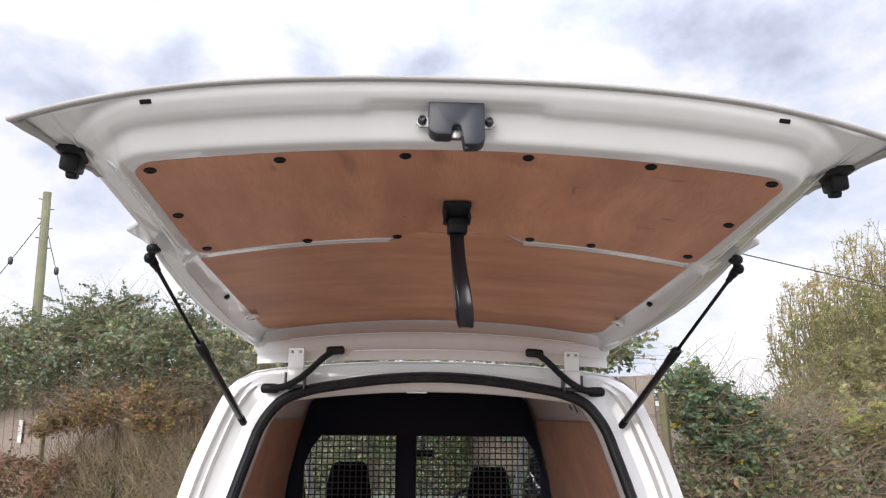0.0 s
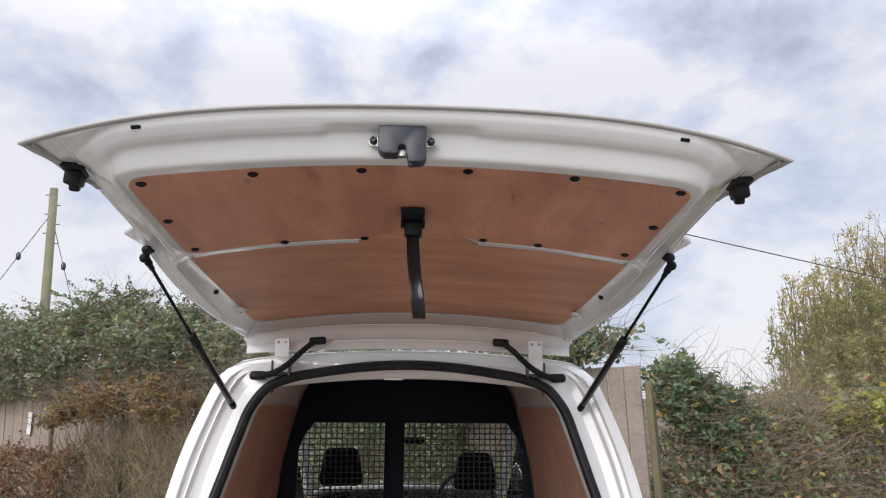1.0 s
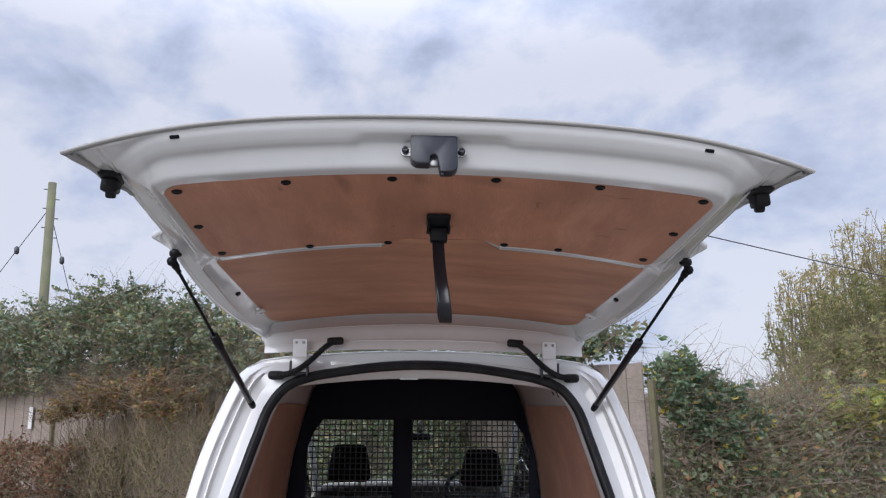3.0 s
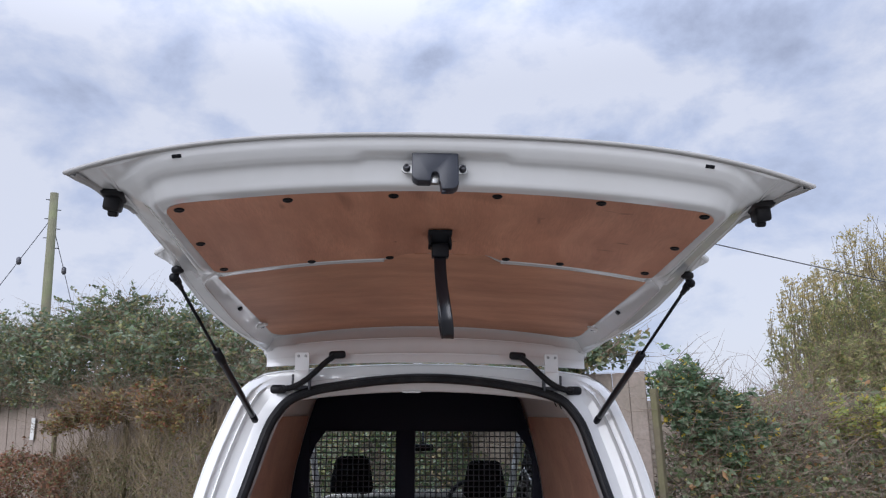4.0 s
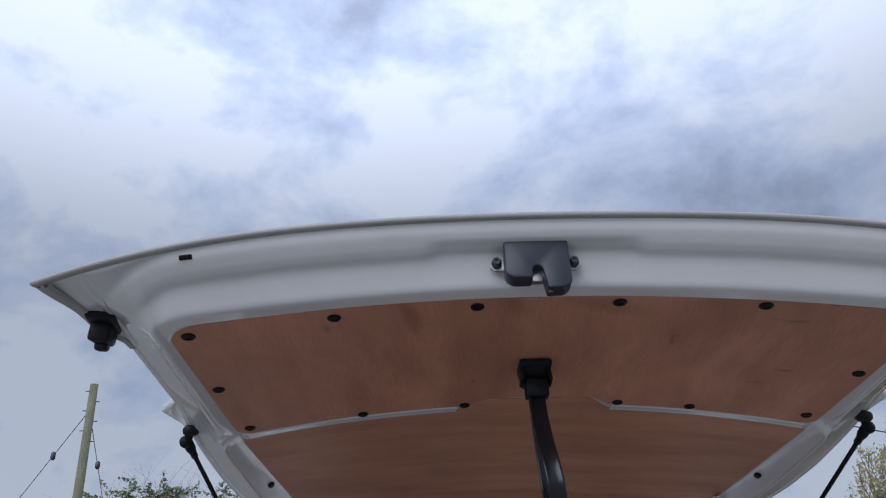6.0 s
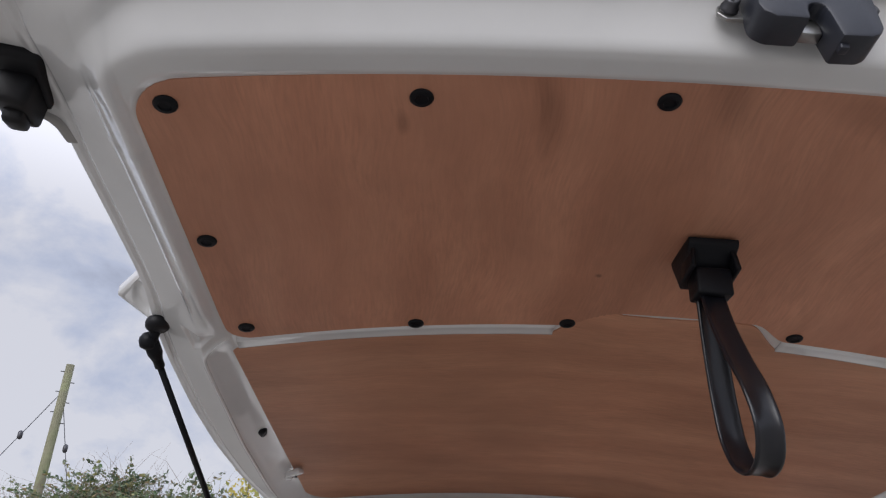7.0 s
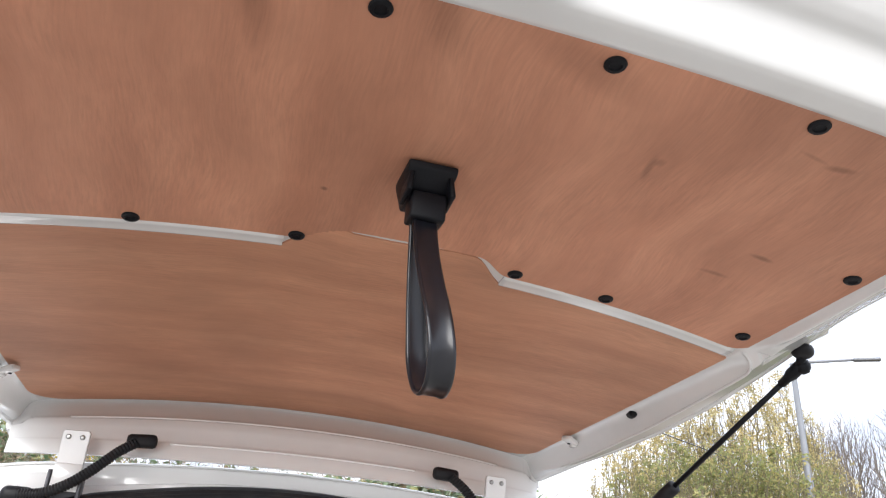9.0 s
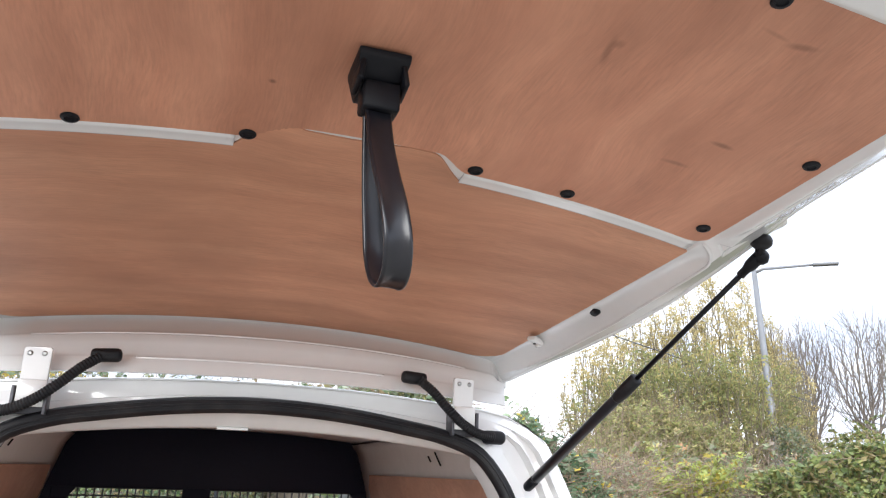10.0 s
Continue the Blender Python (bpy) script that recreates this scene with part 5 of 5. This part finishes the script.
build_bank()
L = fence_len
hedge("ivy_hedge", "grey-green ivy thicket spilling over the fence top", [along(0), along(L * 0.5), along(L - 0.3)], 0.5, [3.0, 3.05, 3.05, 2.85, 2.5, 2.2, 2.0], [2.0, 2.0, 2.05, 2.1, 2.0, 1.9, 1.85], 62000, 0.050, IVY, 11, 3400, 0.7, sprays=1500, spray_len=0.75)
hedge("hanging_ivy", "brown tangled ivy stems hanging over the fence", [along(1.0, 0.2), along(L * 0.72, 0.2)], 0.22, [2.15, 2.15, 2.2, 2.15], [1.95, 1.95, 1.95, 1.8], 2600, 0.05, IVY, 12, 2400, 0.4)
hedge("autumn_shrub", "rust-brown and olive autumn shrub in front of the fence", [along(6.5, 0.6), along(9.2, 0.6)], 0.5, [1.75, 2.0, 2.05, 1.85], [1.55, 1.66, 1.66, 1.5], 5600, 0.040, RUST_LEAF, 13, 900, 0.5, rough_top=0.2, sprays=130, spray_len=0.35)
hedge("dry_stalks", "dry olive and brown stalks by the fence", [along(6.5, 0.55), along(9.6, 0.5)], 0.35, [1.4, 1.6, 1.6, 1.4], [0.35, 0.35, 0.3, 0.1], 4200, 0.035, OLIVE, 14, 1300, 0.65, STALK, twig_up=1.6)
hedge("low_shrub", "reddish brown low shrub beside the kerb", [along(4.6, 0.8), along(7.2, 0.8)], 0.4, [1.05, 1.2, 1.1], [0.4, 0.4, 0.4], 9000, 0.036, RED_LEAF, 15, 600, 0.4, rough_top=0.2, sprays=80, spray_len=0.35)
hedge("van_side_ivy", "green ivy over the fence ahead of the van", [along(10.9, 0.35), along(L - 0.8, 0.3)], 0.3, [2.0, 2.1, 2.1, 2.0], [0.2, 0.2, 0.2, 1.2], 36000, 0.034, IVY, 19, 500, 0.4, rough_top=0.2)
hedge("fresh_ivy", "bright green ivy with yellow leaves over the post", [(2.22, 4.1), (2.45, 4.0), (2.75, 3.95), (3.1, 4.05)], 0.22, [1.86, 1.74, 1.58, 1.30], [1.5, 1.15, 0.9, 0.8], 6500, 0.048, IVY_BRIGHT, 16, 500, 0.45, rough_top=0.16, sprays=130, spray_len=0.28)
hedge("lime_shrub", "pale lime-green feathery shrub in the brambles", [(4.0, 5.1), (4.9, 4.85)], 0.35, [1.32, 1.42], [1.15, 1.2], 500, 0.045, LIME, 43, 150, 0.4, rough_top=0.12, sprays=75, spray_len=0.5, category="shrub")
hedge("dead_tangle", "bare purple-brown bramble stems", [(2.2, 4.15), (2.9, 4.2), (3.9, 4.7)], 0.35, [1.3, 1.4, 1.4], [0.2, 0.2, 0.2], 5200, 0.050, BRAMBLE, 44, 900, 0.65, rough_top=0.15, category="brambles")
hedge("bramble_bank", "tangled bramble bank with brown stems and orange leaves", [(2.25, 4.1), (3.6, 5.2), (7.5, 5.6), (12.0, 5.0)], 0.6, [0.9, 1.4, 1.4, 1.25, 1.1, 1.1], [0.0, 0.0, 0.0, 0.0], 36000, 0.050, BRAMBLE, 17, 4000, 0.75, rough_top=0.3, sprays=450, spray_len=0.55, twig_mat=TWIG)
hedge("far_scrub", "yellow-green scrub under the willows", [(8.6, 14.6), (11.5, 16.0), (14.2, 16.2)], 1.1, [1.5, 2.3, 2.7, 2.3], [0.2, 0.2, 0.2], 30000, 0.075, SCRUB, 18, 2600, 1.0, rough_top=0.7, sprays=500, spray_len=1.1, twig_up=0.8)
hedge("dark_bush", "dark green bush at the foot of the lamp", [(15.2, 15.6), (16.6, 15.2)], 0.7, [2.0, 2.3, 1.7], [0.2, 0.2], 7000, 0.07, IVY, 41, 300, 0.7, rough_top=0.4, category="bush")
hedge("green_shrub", "fresh green shrub with orange and yellow leaves", [(5.3, 4.7), (6.2, 4.3), (7.6, 4.0)], 0.5, [1.5, 1.68, 1.65], [0.2, 0.2], 15000, 0.055, GREEN, 42, 400, 0.5, rough_top=0.2, sprays=160, spray_len=0.35, category="shrub")
hedge("far_hedge", "dull green hedge in the distance", [(17.5, 23.5), (26.0, 24.0), (36.0, 21.0)], 1.4, [2.6, 2.3, 2.5, 2.4], [0.3, 0.3, 0.3], 14000, 0.13, GREEN, 45, 900, 1.2, rough_top=0.7, sprays=150, spray_len=1.2)


def tree(name, label, at, height, half, seed, ends, stems=1, low=0.25, tip=0.006, upright=1.0, bark=None, leaf_mat=None, leaf_count=0, leaf_size=0.05, tall=1.0, jitter=0.12, gaps=0.0, keen=0.55, category="tree", group=""):
    """A crown of many twig ends, each joined to the nearest limb below it; limbs thicken with what they carry."""
    rng = np.random.default_rng(seed)
    base = np.array((at[0], at[1], float(ground_height(np.array(at[0]), np.array(at[1])))))
    # places of the twig ends: an uneven rounded crown
    d = rng.normal(size=(ends, 3))
    d /= np.linalg.norm(d, axis=1)[:, None]
    lump = np.array([noise.fractal(Vector((float(p[0]) * 1.6 + seed, float(p[1]) * 1.6, float(p[2]) * 1.6)), 1.0, 2.0, 3) for p in d])
    rad = (0.30 + 0.70 * rng.random(ends) ** 0.55) * (1 + 0.22 * lump)
    mid = height * (1 + low) / 2
    goal = d * rad[:, None] * np.array([half, half, height - mid]) + np.array([0, 0, mid])
    goal = goal[np.argsort(np.linalg.norm(goal - np.array([0, 0, height * low]), axis=1))]
    # stems
    nodes, parent, reach, heading = [], [], [], []
    lines = []

    def add(p, up):
        nodes.append(p); parent.append(up)
        step = np.array([0, 0, 1e-3]) if up < 0 else p - nodes[up]
        reach.append(0.0 if up < 0 else reach[up] + np.linalg.norm(step))
        heading.append(step / (np.linalg.norm(step) + 1e-9))
        return len(nodes) - 1

    for k in range(stems):
        a = 2 * math.pi * (k + 0.5 * rng.random()) / stems
        foot = np.array([math.cos(a), math.sin(a), 0]) * (0.16 * half * (stems > 1))
        lean = np.array([math.cos(a), math.sin(a), 0]) * half * 0.4 * rng.random()
        line, up = [], -1
        for t in np.linspace(0, 1, 12):
            up = add(foot + lean * t + np.array([0, 0, height * 0.62 * t]) + rng.normal(size=3) * 0.02 * (t > 0), up)
            line.append(up)
        lines.append(line)
    weigh = np.array([1.0 + 0.8 * upright, 1.0 + 0.8 * upright, 1.0])
    for g in goal:
        N = np.array(nodes)
        v = g - N
        far = np.linalg.norm(v, axis=1) + 1e-9
        turn = 1 - (v * np.array(heading)).sum(1) / far
        cost = np.linalg.norm(v * weigh, axis=1) + keen * np.array(reach) + 1.1 * turn * (far + 0.25) + 4.0 * np.maximum(0.06 - v[:, 2], 0)
        i = int(np.argmin(cost))
        a, L = N[i], np.linalg.norm(v[i])
        bend = heading[i] * 0.10 * L + rng.normal(size=3) * 0.02 * L
        line, up = [i], i
        for t in (0.25, 0.5, 0.75, 1.0):
            up = add(a + v[i] * t + bend * 4 * t * (1 - t) * 0.6, up)
            line.append(up)
        lines.append(line)
    load = np.zeros(len(nodes))
    for line in lines:
        load[line[-1]] += 1
    for i in range(len(nodes) - 1, -1, -1):
        if parent[i] >= 0:
            load[parent[i]] += load[i]
    R = tip * np.maximum(load, 1) ** 0.42
    N = np.array(nodes)
    thing = tagged(new(name), label, category, group)
    thing.location = base
    wood = []
    for line in lines:
        r = R[line].copy()
        r[0] = min(r[0], r[1] * 1.3)
        wood.append(tube(N[line], r, 6 if r[1] > tip * 6 else 3, False))
    part("trunk", merge(*wood), bark or BARK, thing)
    if leaf_count:
        S = np.array([N[line[-4:]] for line in lines[stems:]])
        thick = np.array([noise.fractal(Vector((float(p[0]) * 1.3, float(p[1]) * 1.3, float(p[2]) * 1.3 + seed)), 1.0, 2.0, 3) for p in S[:, -1]])
        keep = np.flatnonzero(thick > np.quantile(thick, gaps))
        i = keep[rng.integers(0, len(keep), leaf_count)]
        t = (rng.random(leaf_count) ** 0.7) * 2.999
        j = t.astype(int)
        q = S[i, j] + (S[i, j + 1] - S[i, j]) * (t - j)[:, None] + rng.normal(size=(leaf_count, 3)) * jitter
        part("crown", leaves(q, leaf_size, rng, tall=tall, droop=0.5), leaf_mat, thing, smooth=False)
    return thing


WILLOW_BARK = material("willow_bark", (0.17, 0.145, 0.095), 0.9, vary=0.3, scale=8, fine=60)
for k, (az, dist, h, half, mat, n) in enumerate(((29.2, 27.5, 4.9, 1.2, WILLOW_PALE, 4000), (31.2, 28.0, 5.7, 1.3, WILLOW_PALE, 4800), (33.3, 28.5, 6.5, 1.4, WILLOW_PALE, 5200), (35.4, 28.0, 6.9, 1.3, WILLOW_PALE, 5500),
                                                 (37.6, 27.5, 7.4, 1.3, WILLOW_PALE, 6700), (40.1, 33.0, 8.2, 1.1, WILLOW_PALE, 5500), (41.6, 33.5, 6.4, 0.9, WILLOW_PALE, 3300), (42.8, 33.0, 4.8, 0.8, WILLOW_PALE, 2300),
                                                 (29.6, 24.5, 3.5, 1.4, WILLOW, 4500), (32.6, 24.0, 4.3, 1.5, WILLOW, 5600), (35.8, 24.5, 4.7, 1.6, WILLOW, 6300), (38.8, 24.0, 4.3, 1.4, WILLOW, 5200), (41.4, 31.0, 4.2, 1.3, WILLOW, 3800))):
    tree("willow", "thinning golden autumn willow with upright stems" if mat is WILLOW_PALE else "yellow-green willow with upright stems", (dist * math.sin(radians(az)), -2.1 + dist * math.cos(radians(az))), h, half, 21 + k, 420, 5, 0.12, 0.0075, 1.6, WILLOW_BARK, mat, n, 0.058, 1.9, 0.075, 0.30, group="willows behind the brambles")
tree("yellow_shrub", "yellow-leaved shrub behind the ivy", (-2.4, 9.6), 3.4, 1.0, 29, 260, 5, 0.15, 0.004, 1.0, None, YELLOW, 5000, 0.06)
for k, (az, dist, h, half) in enumerate(((42.4, 46, 8.3, 1.5), (44.0, 43, 7.9, 1.4), (47.3, 42, 8.0, 2.2), (50.0, 44, 8.1, 2.0), (53.0, 43, 8.4, 2.4))):
    tree("bare_tree", "leafless grey tree with fine twigs", (dist * math.sin(radians(az)), -2.1 + dist * math.cos(radians(az))), h, half, 30 + k, 2200, 2, 0.20, 0.0062, 0.15, group="bare trees in the distance")


# ---- poles, lamp and cables ----
def build_pole():
    top = 8.65
    pole = tagged(new("utility_pole"), "mossy timber utility pole with steps and stays", "utility pole")
    pole.location = (-10.67, 20.07, 0)
    part("shaft", tube([(0, 0, -0.3), (0.02, 0, top * 0.5), (0.03, 0, top)], [0.155, 0.14, 0.118], 14), POLE, pole)
    side = np.array([0.906, 0.423, 0])
    for k in range(6):
        z = top - 0.22 - 0.30 * k
        s = 1 if k % 2 else -1
        part("step_bolt", tube([side * s * 0.1 + [0.03, 0, z], side * s * 0.22 + [0.03, 0, z]], 0.015, 6), DARK_STEEL, pole)
    for ex, ez, tz, f in ((-3.9, 1.0, 7.9, 0.205), (1.95, 0.6, 7.75, 0.21)):
        a, b = np.array((0.03, 0, tz)), side * ex + np.array((0, 0, ez))
        part("stay_wire", tube([a, b], 0.012, 5), DARK_STEEL, pole)
        part("stay_insulator", lathe([(0.03, -0.12), (0.07, -0.07), (0.07, 0.07), (0.03, 0.12)], Matrix.Translation(a + (b - a) * f), 8), DARK_STEEL, pole)


build_pole()


def build_lamp():
    lamp = tagged(new("street_lamp"), "grey steel street lamp with one long arm", "street lamp")
    lamp.location = (18.33, 18.92, 0)
    part("column", tube([(0, 0, 0), (0, 0, 2.2), (0, 0, 2.35), (0, 0, 8.0)], [0.17, 0.16, 0.13, 0.085], 12), GALV, lamp)
    d = np.array([0.742, -0.670, 0])
    part("arm", tube([(0, 0, 7.9), tuple(d * 0.3 + [0, 0, 8.01]), tuple(d * 1.9 + [0, 0, 7.98])], [0.06, 0.05, 0.04], 8), GALV, lamp)
    part("lantern", box(tuple(d * 2.25 + np.array([0, 0, 7.96])), (0.8, 0.26, 0.10), 0.04, pose(0, 0, 0, 0, 3, -42), 3), GALV, lamp)


build_lamp()


def cable(label, a, b, sag, r=0.012):
    a, b = np.array(a), np.array(b)
    t = np.linspace(0, 1, 24)[:, None]
    p = a + (b - a) * t - np.array([0, 0, 1.0]) * (sag * 4 * t * (1 - t))
    tagged(part("overhead_cable", tube(p, r, 5), DARK_STEEL), label, "cable")


cable("dark overhead cable slung across the sky", (-3.1, 12.7, 7.5), (29.8, 21.9, 2.1), 0.15, 0.016)
